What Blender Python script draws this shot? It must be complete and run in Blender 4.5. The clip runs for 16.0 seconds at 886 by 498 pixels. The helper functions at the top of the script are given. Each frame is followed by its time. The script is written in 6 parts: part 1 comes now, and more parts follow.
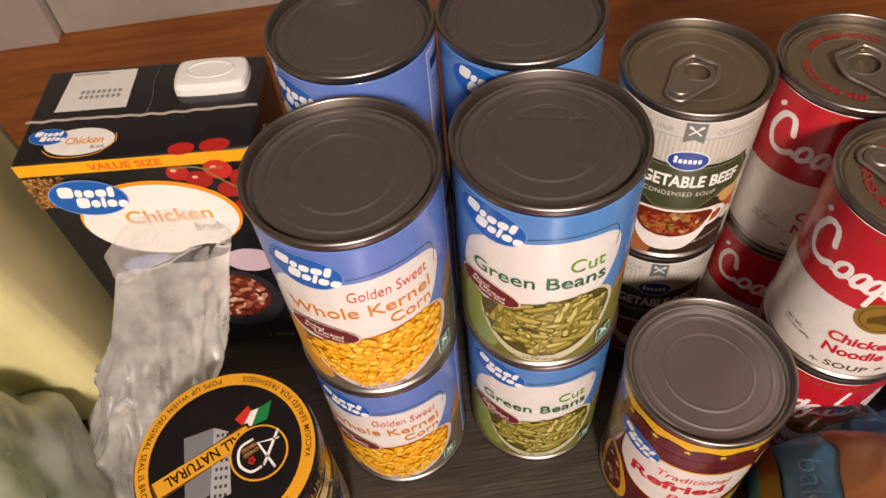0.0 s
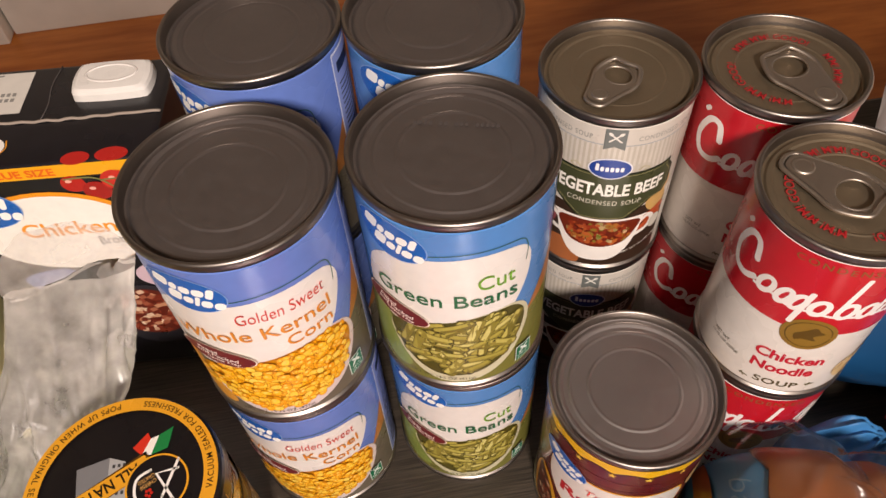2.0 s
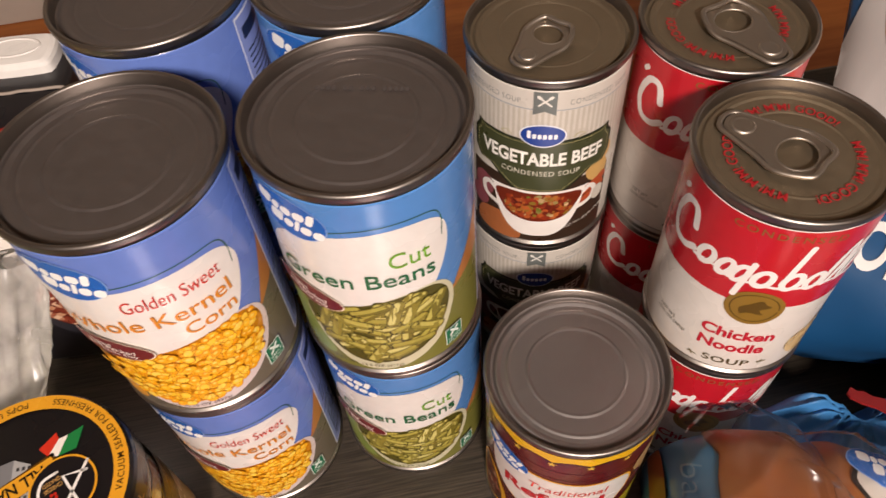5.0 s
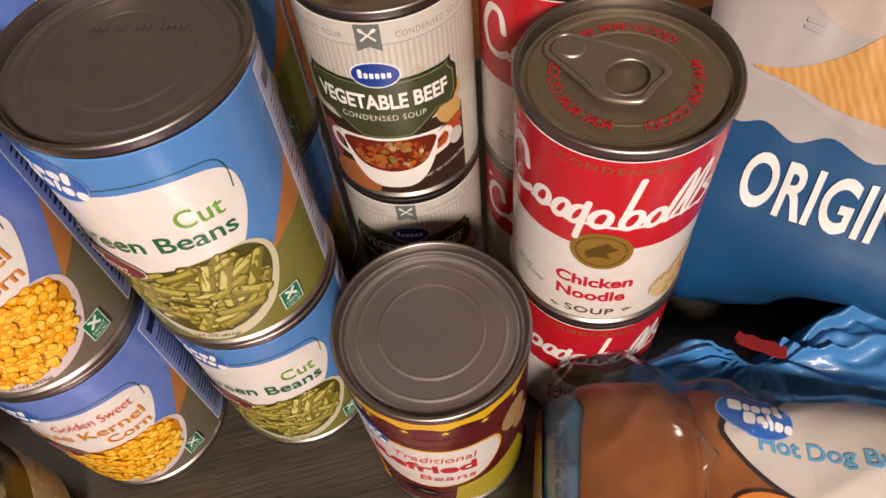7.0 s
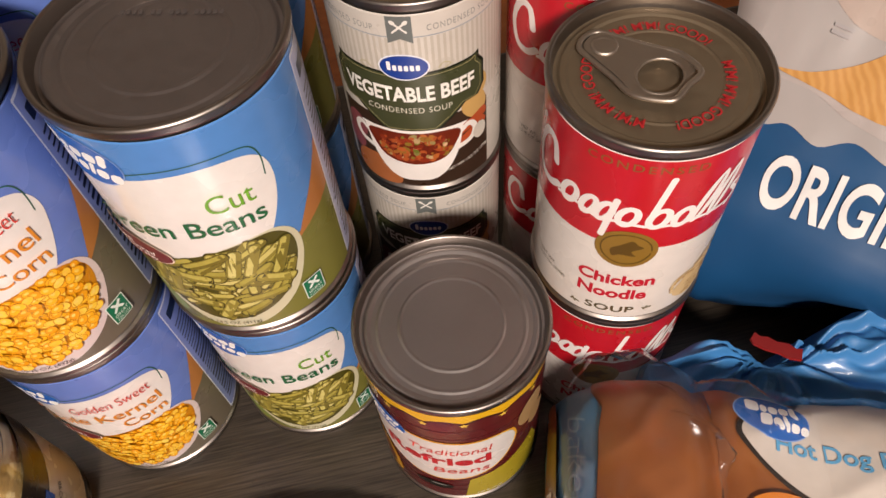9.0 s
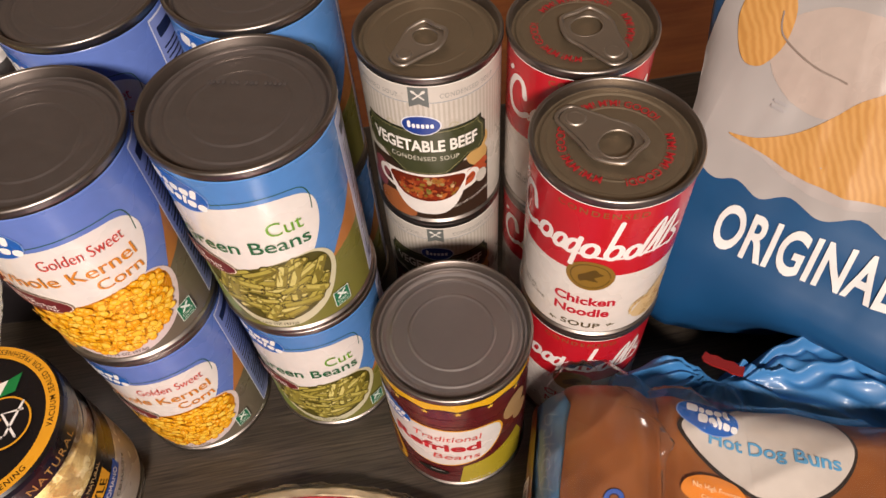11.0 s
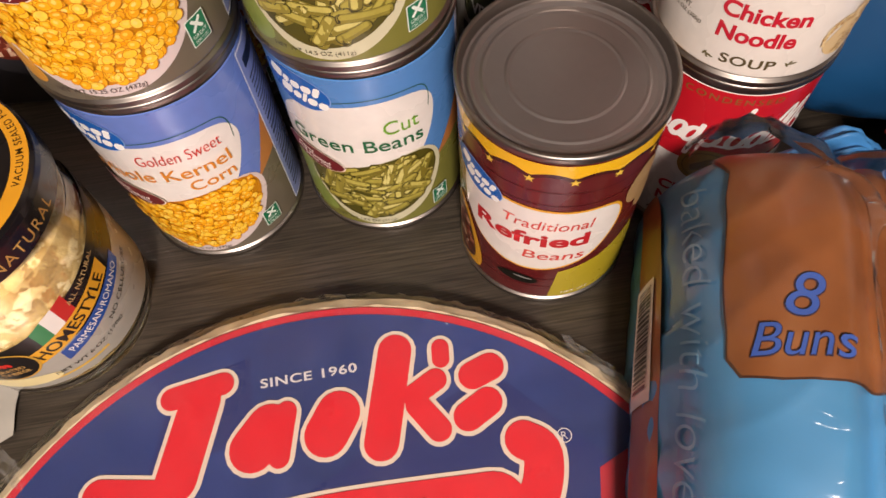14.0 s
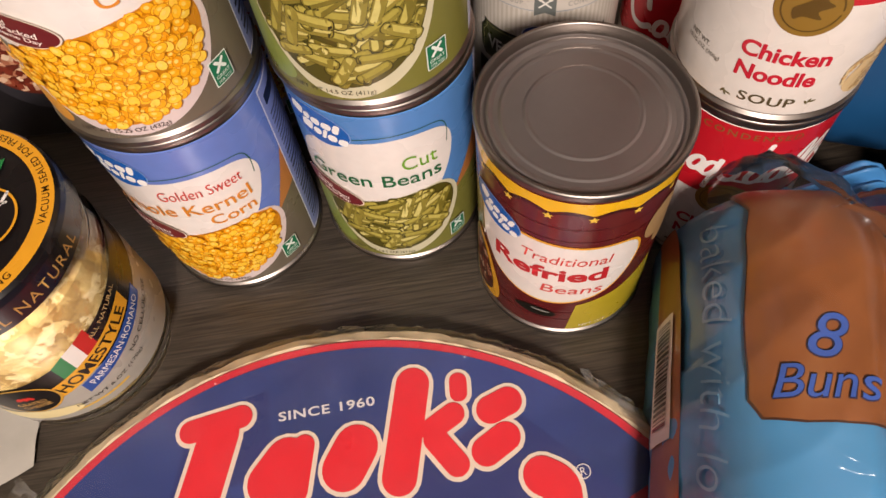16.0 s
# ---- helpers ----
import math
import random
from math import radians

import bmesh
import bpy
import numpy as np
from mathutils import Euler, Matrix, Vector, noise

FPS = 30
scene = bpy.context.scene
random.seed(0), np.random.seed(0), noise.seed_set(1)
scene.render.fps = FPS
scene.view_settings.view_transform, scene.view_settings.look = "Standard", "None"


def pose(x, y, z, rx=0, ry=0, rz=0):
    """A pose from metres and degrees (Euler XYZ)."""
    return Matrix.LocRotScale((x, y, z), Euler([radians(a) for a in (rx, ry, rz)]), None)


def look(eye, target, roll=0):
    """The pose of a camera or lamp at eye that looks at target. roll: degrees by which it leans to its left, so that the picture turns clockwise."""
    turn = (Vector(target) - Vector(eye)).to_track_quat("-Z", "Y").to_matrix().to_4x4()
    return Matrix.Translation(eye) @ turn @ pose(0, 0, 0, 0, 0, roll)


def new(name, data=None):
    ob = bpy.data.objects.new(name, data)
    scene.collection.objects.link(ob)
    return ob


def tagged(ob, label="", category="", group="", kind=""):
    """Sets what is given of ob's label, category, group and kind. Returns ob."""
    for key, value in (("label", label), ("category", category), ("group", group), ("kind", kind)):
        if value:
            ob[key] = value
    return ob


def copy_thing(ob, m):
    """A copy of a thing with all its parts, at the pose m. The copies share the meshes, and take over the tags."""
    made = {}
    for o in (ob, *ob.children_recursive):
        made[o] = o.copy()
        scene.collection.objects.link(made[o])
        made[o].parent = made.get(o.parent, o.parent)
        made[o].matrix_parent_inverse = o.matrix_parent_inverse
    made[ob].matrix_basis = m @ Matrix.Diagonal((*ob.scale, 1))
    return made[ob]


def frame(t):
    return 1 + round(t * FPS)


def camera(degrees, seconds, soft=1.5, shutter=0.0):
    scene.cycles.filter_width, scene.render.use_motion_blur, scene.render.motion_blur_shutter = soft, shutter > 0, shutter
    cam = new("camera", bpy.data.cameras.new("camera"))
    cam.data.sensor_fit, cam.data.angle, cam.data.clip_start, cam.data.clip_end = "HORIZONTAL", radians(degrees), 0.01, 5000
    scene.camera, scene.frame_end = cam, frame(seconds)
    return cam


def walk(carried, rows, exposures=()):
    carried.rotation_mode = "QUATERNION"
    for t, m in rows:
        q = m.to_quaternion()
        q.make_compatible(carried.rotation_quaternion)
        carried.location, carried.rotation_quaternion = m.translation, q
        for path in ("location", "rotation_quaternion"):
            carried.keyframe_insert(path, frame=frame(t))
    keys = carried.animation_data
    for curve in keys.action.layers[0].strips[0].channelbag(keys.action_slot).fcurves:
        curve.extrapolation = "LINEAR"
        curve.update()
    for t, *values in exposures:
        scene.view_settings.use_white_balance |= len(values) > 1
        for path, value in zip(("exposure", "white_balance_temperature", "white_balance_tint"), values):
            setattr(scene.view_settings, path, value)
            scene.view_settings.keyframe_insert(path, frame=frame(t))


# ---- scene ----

# ---------------------------------------------------------------- camera
cam = camera(62.18, 16.0, soft=1.5, shutter=0.35)
PATH = [
    (0, 0.0232, -0.1948, 0.4177, 37.55, 3.69, -8.16),
    (0.5, 0.0216, -0.1934, 0.4206, 38.47, 3.70, -8.51),
    (1, 0.0345, -0.1923, 0.4185, 38.47, 3.35, -9.05),
    (1.5, 0.0521, -0.1848, 0.4053, 37.99, 2.93, -9.48),
    (2, 0.0516, -0.1833, 0.4050, 37.53, 2.46, -9.79),
    (2.5, 0.0491, -0.1856, 0.4069, 37.65, 2.28, -9.53),
    (3, 0.0463, -0.1847, 0.4054, 37.24, 2.11, -9.71),
    (3.2, 0.0463, -0.1857, 0.4045, 37.35, 2.12, -9.57),
    (5.3, 0.0942, -0.1743, 0.3827, 36.15, 3.26, -11.87),
    (5.5, 0.1045, -0.1715, 0.3846, 35.88, 3.29, -12.38),
    (6, 0.1270, -0.1731, 0.3854, 35.01, 3.65, -13.24),
    (6.5, 0.1324, -0.1765, 0.3573, 34.22, 3.93, -13.86),
    (7, 0.1373, -0.1801, 0.3577, 33.56, 4.14, -14.13),
    (7.5, 0.1386, -0.1825, 0.3583, 33.14, 4.17, -14.09),
    (8, 0.1341, -0.1818, 0.3616, 33.05, 4.07, -13.74),
    (8.5, 0.1272, -0.1787, 0.3637, 33.15, 3.67, -13.38),
    (9, 0.1286, -0.1795, 0.3588, 33.31, 3.23, -12.82),
    (9.2, 0.1243, -0.1778, 0.3573, 33.60, 3.04, -12.53),
    (11.3, 0.1277, -0.2209, 0.4154, 35.62, 3.05, -10.29),
    (11.5, 0.1228, -0.2163, 0.4096, 34.77, 3.37, -10.30),
    (12, 0.1137, -0.2161, 0.4100, 34.60, 2.96, -10.47),
    (12.5, 0.1095, -0.2082, 0.3940, 33.06, 3.11, -10.56),
    (12.7, 0.0975, -0.1945, 0.3530, 30.70, 2.60, -10.60),
    (12.9, 0.0870, -0.1950, 0.3195, 29.45, 2.35, -9.85),
    (13, 0.0844, -0.1978, 0.3079, 28.97, 2.16, -9.48),
    (13.5, 0.0933, -0.2067, 0.2910, 26.89, 1.89, -9.62),
    (14, 0.0879, -0.2082, 0.3064, 26.88, 2.62, -9.36),
    (14.5, 0.0850, -0.2073, 0.3055, 27.36, 2.94, -9.10),
    (15, 0.0868, -0.2043, 0.3062, 27.81, 3.20, -8.94),
    (15.5, 0.0857, -0.2022, 0.3071, 28.17, 3.36, -8.87),
    (16, 0.0871, -0.2032, 0.3101, 28.39, 3.53, -8.81),
]
walk(cam, [(t, pose(x, y, z, rx, ry, rz)) for t, x, y, z, rx, ry, rz in PATH])
scene.view_settings.exposure = 0.0

# ---------------------------------------------------------------- light
world = bpy.data.worlds.new("room_dark")
scene.world = world
world.use_nodes = True
world.node_tree.nodes["Background"].inputs[0].default_value = (1.0, 0.9, 0.8, 1)
world.node_tree.nodes["Background"].inputs[1].default_value = 0.05


def area_lamp(name, eye, target, size, watts, colour):
    data = bpy.data.lights.new(name, "AREA")
    data.shape, data.size, data.energy, data.color = "DISK", size, watts, colour
    ob = new(name, data)
    ob.matrix_world = look(eye, target)
    return ob


area_lamp("room_lamp_light", (0.05, -1.16, 1.12), (0.08, 0.0, 0.05), 0.22, 33.5, (1.0, 0.855, 0.762))

# ---------------------------------------------------------------- materials
CACHE = {}


def lin(h):
    h = h.lstrip("#")
    out = []
    for i in (0, 2, 4):
        c = int(h[i:i + 2], 16) / 255
        out.append(c / 12.92 if c <= 0.04045 else ((c + 0.055) / 1.055) ** 2.4)
    return (*out, 1.0)


def base_mat(name):
    m = bpy.data.materials.new(name)
    m.use_nodes = True
    nt = m.node_tree
    return m, nt, nt.nodes["Principled BSDF"]


def noise_node(nt, scale, detail=4, stretch=(1, 1, 1)):
    co = nt.nodes.new("ShaderNodeTexCoord")
    mp = nt.nodes.new("ShaderNodeMapping")
    mp.inputs["Scale"].default_value = stretch
    n = nt.nodes.new("ShaderNodeTexNoise")
    n.inputs["Scale"].default_value, n.inputs["Detail"].default_value = scale, detail
    nt.links.new(co.outputs["Object"], mp.inputs[0])
    nt.links.new(mp.outputs[0], n.inputs["Vector"])
    return n


def ramp(nt, fac, stops):
    r = nt.nodes.new("ShaderNodeValToRGB")
    el = r.color_ramp.elements
    while len(el) < len(stops):
        el.new(0.5)
    for e, (p, c) in zip(el, stops):
        e.position, e.color = p, c
    nt.links.new(fac, r.inputs[0])
    return r.outputs[0]


def bump(nt, bsdf, height, dist, strength=0.5):
    b = nt.nodes.new("ShaderNodeBump")
    b.inputs["Strength"].default_value, b.inputs["Distance"].default_value = strength, dist
    nt.links.new(height, b.inputs["Height"])
    nt.links.new(b.outputs[0], bsdf.inputs["Normal"])


def shade(c, k):
    return (min(c[0] * k, 1), min(c[1] * k, 1), min(c[2] * k, 1), 1)


def ink(h, rough=0.32, coat=0.0, vary=0.035, scale=160, relief=0.0):
    """Printed or moulded surface of one colour, with faint mottling."""
    key = (h, rough, coat, vary, scale, relief)
    if key in CACHE:
        return CACHE[key]
    m, nt, b = base_mat("ink_" + h.strip("#"))
    c = lin(h)
    n = noise_node(nt, scale, 5)
    nt.links.new(ramp(nt, n.outputs[0], [(0.3, shade(c, 1 - vary)), (0.7, shade(c, 1 + vary))]), b.inputs["Base Color"])
    n2 = noise_node(nt, scale * 0.22, 3)
    nt.links.new(ramp(nt, n2.outputs[0], [(0.3, (rough * 0.8,) * 3 + (1,)), (0.75, (min(rough * 1.3, 1),) * 3 + (1,))]), b.inputs["Roughness"])
    b.inputs["Coat Weight"].default_value, b.inputs["Coat Roughness"].default_value = coat, 0.12
    if relief:
        bump(nt, b, n2.outputs[0], relief, 0.6)
    CACHE[key] = m
    return m


def metal(name, h, rough, aniso=0.0):
    m, nt, b = base_mat(name)
    c = lin(h)
    n = noise_node(nt, 300, 3)
    n2 = noise_node(nt, 30, 2)
    nt.links.new(ramp(nt, n2.outputs[0], [(0.3, shade(c, 0.95)), (0.7, shade(c, 1.04))]), b.inputs["Base Color"])
    nt.links.new(ramp(nt, n.outputs[0], [(0.25, (rough * 0.93,) * 3 + (1,)), (0.8, (rough * 1.08,) * 3 + (1,))]), b.inputs["Roughness"])
    b.inputs["Metallic"].default_value = 1.0
    bump(nt, b, n.outputs[0], 0.00002, 0.15)
    return m


def island(name, stops, rough=0.4, detail=0.0):
    """Colour that differs from one printed piece to the next."""
    m, nt, b = base_mat(name)
    g = nt.nodes.new("ShaderNodeNewGeometry")
    col = ramp(nt, g.outputs["Random Per Island"], stops)
    n = noise_node(nt, 420, 3)
    mix = nt.nodes.new("ShaderNodeMixRGB")
    mix.blend_type = "MULTIPLY"
    mix.inputs[0].default_value = 0.55
    nt.links.new(col, mix.inputs[1])
    nt.links.new(ramp(nt, n.outputs[0], [(0.3, (0.78, 0.76, 0.70, 1)), (0.65, (1, 1, 1, 1))]), mix.inputs[2])
    nt.links.new(mix.outputs[0], b.inputs["Base Color"])
    b.inputs["Roughness"].default_value = rough
    return m


def film(name, tint, haze, rough=0.12, relief=0.0008, scale=60, wrinkle=0.0, wrinkle_scale=90, stretch=(1, 1, 1), ior=1.45):
    """Thin clear plastic: see-through, with milky haze and gloss."""
    m = bpy.data.materials.new(name)
    m.use_nodes = True
    nt = m.node_tree
    nt.nodes.clear()
    out = nt.nodes.new("ShaderNodeOutputMaterial")
    tr = nt.nodes.new("ShaderNodeBsdfTransparent")
    tr.inputs[0].default_value = (0.96, 0.96, 0.96, 1)
    df = nt.nodes.new("ShaderNodeBsdfDiffuse")
    df.inputs[0].default_value = tint
    tl = nt.nodes.new("ShaderNodeBsdfTranslucent")
    tl.inputs[0].default_value = tint
    gl = nt.nodes.new("ShaderNodeBsdfGlossy")
    gl.inputs["Roughness"].default_value = rough
    gl.inputs[0].default_value = (1, 1, 1, 1)
    n = noise_node(nt, scale, 4)
    bp = nt.nodes.new("ShaderNodeBump")
    bp.inputs["Distance"].default_value, bp.inputs["Strength"].default_value = relief, 0.8
    nt.links.new(n.outputs[0], bp.inputs["Height"])
    if wrinkle:
        wn = noise_node(nt, wrinkle_scale, 2, stretch)
        crease = ramp(nt, wn.outputs[0], [(0.44, (0, 0, 0, 1)), (0.50, (1, 1, 1, 1)), (0.56, (0, 0, 0, 1))])
        where = noise_node(nt, wrinkle_scale * 0.35, 2)
        some = nt.nodes.new("ShaderNodeMixRGB")
        some.blend_type = "MULTIPLY"
        some.inputs[0].default_value = 1.0
        nt.links.new(crease, some.inputs[1])
        nt.links.new(ramp(nt, where.outputs[0], [(0.52, (0, 0, 0, 1)), (0.66, (1, 1, 1, 1))]), some.inputs[2])
        bw = nt.nodes.new("ShaderNodeBump")
        bw.inputs["Distance"].default_value, bw.inputs["Strength"].default_value = wrinkle, 1.0
        nt.links.new(some.outputs[0], bw.inputs["Height"])
        nt.links.new(bp.outputs[0], bw.inputs["Normal"])
        bp = bw
    nt.links.new(bp.outputs[0], gl.inputs["Normal"])
    m0 = nt.nodes.new("ShaderNodeMixShader")
    m0.inputs[0].default_value = 0.5
    nt.links.new(df.outputs[0], m0.inputs[1])
    nt.links.new(tl.outputs[0], m0.inputs[2])
    m1 = nt.nodes.new("ShaderNodeMixShader")
    nt.links.new(ramp(nt, n.outputs[0], [(0.3, (haze * 0.6,) * 3 + (1,)), (0.7, (min(haze * 1.4, 1),) * 3 + (1,))]), m1.inputs[0])
    nt.links.new(tr.outputs[0], m1.inputs[1])
    nt.links.new(m0.outputs[0], m1.inputs[2])
    fr = nt.nodes.new("ShaderNodeFresnel")
    fr.inputs[0].default_value = ior
    nt.links.new(bp.outputs[0], fr.inputs["Normal"])
    m2 = nt.nodes.new("ShaderNodeMixShader")
    nt.links.new(fr.outputs[0], m2.inputs[0])
    nt.links.new(m1.outputs[0], m2.inputs[1])
    nt.links.new(gl.outputs[0], m2.inputs[2])
    nt.links.new(m2.outputs[0], out.inputs[0])
    return m


def wood(name, dark, light, stretch, rough, ringscale):
    m, nt, b = base_mat(name)
    n = noise_node(nt, ringscale, 8, stretch)
    n2 = noise_node(nt, ringscale * 0.16, 3, (stretch[0] * 1.4, stretch[1] * 0.5, stretch[2]))
    mix = nt.nodes.new("ShaderNodeMixRGB")
    mix.blend_type = "OVERLAY"
    mix.inputs[0].default_value = 0.7
    nt.links.new(ramp(nt, n.outputs[0], [(0.32, dark), (0.68, light)]), mix.inputs[1])
    nt.links.new(ramp(nt, n2.outputs[0], [(0.3, (0.35, 0.35, 0.35, 1)), (0.7, (0.62, 0.62, 0.62, 1))]), mix.inputs[2])
    nt.links.new(mix.outputs[0], b.inputs["Base Color"])
    nt.links.new(ramp(nt, n.outputs[0], [(0.3, (rough * 1.25,) * 3 + (1,)), (0.7, (rough * 0.8,) * 3 + (1,))]), b.inputs["Roughness"])
    bump(nt, b, n.outputs[0], 0.0004, 0.35)
    return m


TIN = metal("tin_plate", "#938c86", 0.38)
ALU = metal("aluminium_tab", "#b9afa3", 0.46)
# Same tin end twice: room reflections put into the base colour, dimmer and brighter.
TIN_DARK = metal("tin_end_dim_reflection", "#8d8684", 0.54)
TIN_BRIGHT = metal("tin_end_bright_reflection", "#a39d9b", 0.48)
TIN_GOLD = metal("warm_tin_end", "#a3957f", 0.56)
TABLE = wood("dark_table_laminate", lin("#29241f"), lin("#4c443b"), (1.5, 44, 4), 0.34, 22)
FLOORWOOD = wood("brown_floor_boards", lin("#a65a20"), lin("#c87830"), (1.0, 6, 2), 0.40, 5)
PAINT = ink("#d9d2c4", 0.6, 0, 0.05, 6, 0.0006)
TRIM = ink("#e4dfd6", 0.4, 0, 0.04, 14)
CEIL = ink("#b9b0a4", 0.8, 0, 0.05, 8)
CORN = island("printed_corn", [(0.0, lin("#f6a40c")), (0.4, lin("#fdb91a")), (0.75, lin("#ffcb32")), (1.0, lin("#ffdc58"))])
BEAN = island("printed_beans", [(0.0, lin("#746a24")), (0.5, lin("#857a2e")), (1.0, lin("#968a3a"))])
CORN_LIGHT = island("printed_corn_light", [(0.0, lin("#fdca40")), (1.0, lin("#ffdf78"))])
BEAN_LIGHT = island("printed_bean_light", [(0.0, lin("#a39840")), (0.35, lin("#b8ac50")), (0.7, lin("#c8bd66")), (1.0, lin("#dad086"))])
SOUP = island("printed_soup_bits", [(0.0, lin("#5c1c10")), (0.3, lin("#92341c")), (0.6, lin("#b8602e")), (0.85, lin("#6e7228")), (1.0, lin("#d8b08a"))])
SPICE = island("printed_spice", [(0.0, lin("#5a3216")), (0.6, lin("#9a6430")), (1.0, lin("#caa060"))])
STEW = island("printed_stew", [(0.0, lin("#5a1a10")), (0.5, lin("#8a3a26")), (0.8, lin("#c08a6a")), (1.0, lin("#e6d2b8"))])

# ---------------------------------------------------------------- mesh helpers


def part(name, bm, material, parent=None, label="", smooth=True):
    me = bpy.data.meshes.new(name)
    bm.normal_update()
    bm.to_mesh(me)
    bm.free()
    me.materials.append(material)
    if smooth:
        me.polygons.foreach_set("use_smooth", [True] * len(me.polygons))
    ob = new(name, me)
    if parent is not None:
        ob.parent = parent
    if label:
        ob["label"] = label
    return ob


def thing(name, label, category, at=None, group="", kind=""):
    ob = new(name)
    ob.empty_display_size = 0.02
    if at is not None:
        ob.matrix_basis = at
    return tagged(ob, label, category, group, kind)


def lathe(profile, seg=72, closed=False):
    # loops close to each bend keep flat bands flat
    full = [profile[0]]
    for (r0, z0), (r1, z1) in zip(profile, profile[1:]):
        d = math.hypot(r1 - r0, z1 - z0)
        if d > 0.0014:
            for k in (0.00035 / d, 1 - 0.00035 / d):
                full.append((r0 + (r1 - r0) * k, z0 + (z1 - z0) * k))
        full.append((r1, z1))
    bm = bmesh.new()
    rings = []
    for r, z in full:
        if r < 1e-7:
            rings.append([bm.verts.new((0, 0, z))])
        else:
            rings.append([bm.verts.new((r * math.cos(2 * math.pi * i / seg), r * math.sin(2 * math.pi * i / seg), z)) for i in range(seg)])
    pairs = list(zip(rings, rings[1:])) + ([(rings[-1], rings[0])] if closed else [])
    for a, b in pairs:
        for i in range(seg):
            j = (i + 1) % seg
            if len(a) == 1 and len(b) == 1:
                continue
            if len(a) == 1:
                bm.faces.new((a[0], b[i], b[j]))
            elif len(b) == 1:
                bm.faces.new((a[i], a[j], b[0]))
            else:
                bm.faces.new((a[i], a[j], b[j], b[i]))
    bmesh.ops.recalc_face_normals(bm, faces=bm.faces)
    return bm


def box_bm(x0, x1, y0, y1, z0, z1, bevel=0.0, seg=2):
    bm = bmesh.new()
    bmesh.ops.create_cube(bm, size=1.0, matrix=Matrix.Translation(((x0 + x1) / 2, (y0 + y1) / 2, (z0 + z1) / 2)) @ Matrix.Diagonal((x1 - x0, y1 - y0, z1 - z0, 1)))
    if bevel:
        bmesh.ops.bevel(bm, geom=bm.edges[:], offset=bevel, segments=seg, affect="EDGES", profile=0.6)
    return bm


def tube(bm, points, radius, closed=False, seg=8, flat=1.0):
    """Sweep a round or flattened section along points."""
    pts = [Vector(p) for p in points]
    rings, count = [], len(pts)
    for i, p in enumerate(pts):
        a = pts[(i - 1) % count] if closed or i > 0 else p
        b = pts[(i + 1) % count] if closed or i < count - 1 else p
        d = (b - a).normalized()
        side = d.cross(Vector((0, 0, 1)))
        side = side.normalized() if side.length > 1e-6 else Vector((1, 0, 0))
        up = side.cross(d).normalized()
        rings.append([bm.verts.new(p + side * radius * math.cos(2 * math.pi * k / seg) + up * radius * flat * math.sin(2 * math.pi * k / seg)) for k in range(seg)])
    for i in range(count if closed else count - 1):
        a, b = rings[i], rings[(i + 1) % count]
        for k in range(seg):
            bm.faces.new((a[k], a[(k + 1) % seg], b[(k + 1) % seg], b[k]))
    if not closed:
        bm.faces.new(rings[0])
        bm.faces.new(rings[-1])
    bmesh.ops.recalc_face_normals(bm, faces=bm.faces)


# flat shapes, as lists of points
def ell(cx, cy, rx, ry, rot=0.0, n=40):
    c, s = math.cos(radians(rot)), math.sin(radians(rot))
    return [(cx + rx * math.cos(a) * c - ry * math.sin(a) * s, cy + rx * math.cos(a) * s + ry * math.sin(a) * c) for a in (2 * math.pi * i / n for i in range(n))]


def rrect(x0, y0, x1, y1, r, n=6):
    r = min(r, abs(x1 - x0) / 2.001, abs(y1 - y0) / 2.001)
    out = []
    for cx, cy, a0 in ((x1 - r, y1 - r, 0), (x0 + r, y1 - r, 90), (x0 + r, y0 + r, 180), (x1 - r, y0 + r, 270)):
        out += [(cx + r * math.cos(radians(a0 + 90 * i / n)), cy + r * math.sin(radians(a0 + 90 * i / n))) for i in range(n + 1)]
    return out


def blob(pts, n=8):
    """Smooth closed outline through points."""
    out, k = [], len(pts)
    for i in range(k):
        p0, p1, p2, p3 = (pts[(i + j - 1) % k] for j in range(4))
        for s in range(n):
            t = s / n
            out.append(tuple(0.5 * (2 * p1[d] + (p2[d] - p0[d]) * t + (2 * p0[d] - 5 * p1[d] + 4 * p2[d] - p3[d]) * t * t + (3 * p1[d] - p0[d] - 3 * p2[d] + p3[d]) * t ** 3) for d in (0, 1)))
    return out


def turn(pts, cx, cy, deg):
    c, s = math.cos(radians(deg)), math.sin(radians(deg))
    return [(cx + (x - cx) * c - (y - cy) * s, cy + (x - cx) * s + (y - cy) * c) for x, y in pts]


def curve_line(pts, n=8):
    out, k = [], len(pts)
    for i in range(k - 1):
        p0, p1, p2, p3 = pts[max(i - 1, 0)], pts[i], pts[i + 1], pts[min(i + 2, k - 1)]
        for s in range(n):
            t = s / n
            out.append(tuple(0.5 * (2 * p1[d] + (p2[d] - p0[d]) * t + (2 * p0[d] - 5 * p1[d] + 4 * p2[d] - p3[d]) * t * t + (3 * p1[d] - p0[d] - 3 * p2[d] + p3[d]) * t ** 3) for d in (0, 1)))
    return out + [pts[-1]]


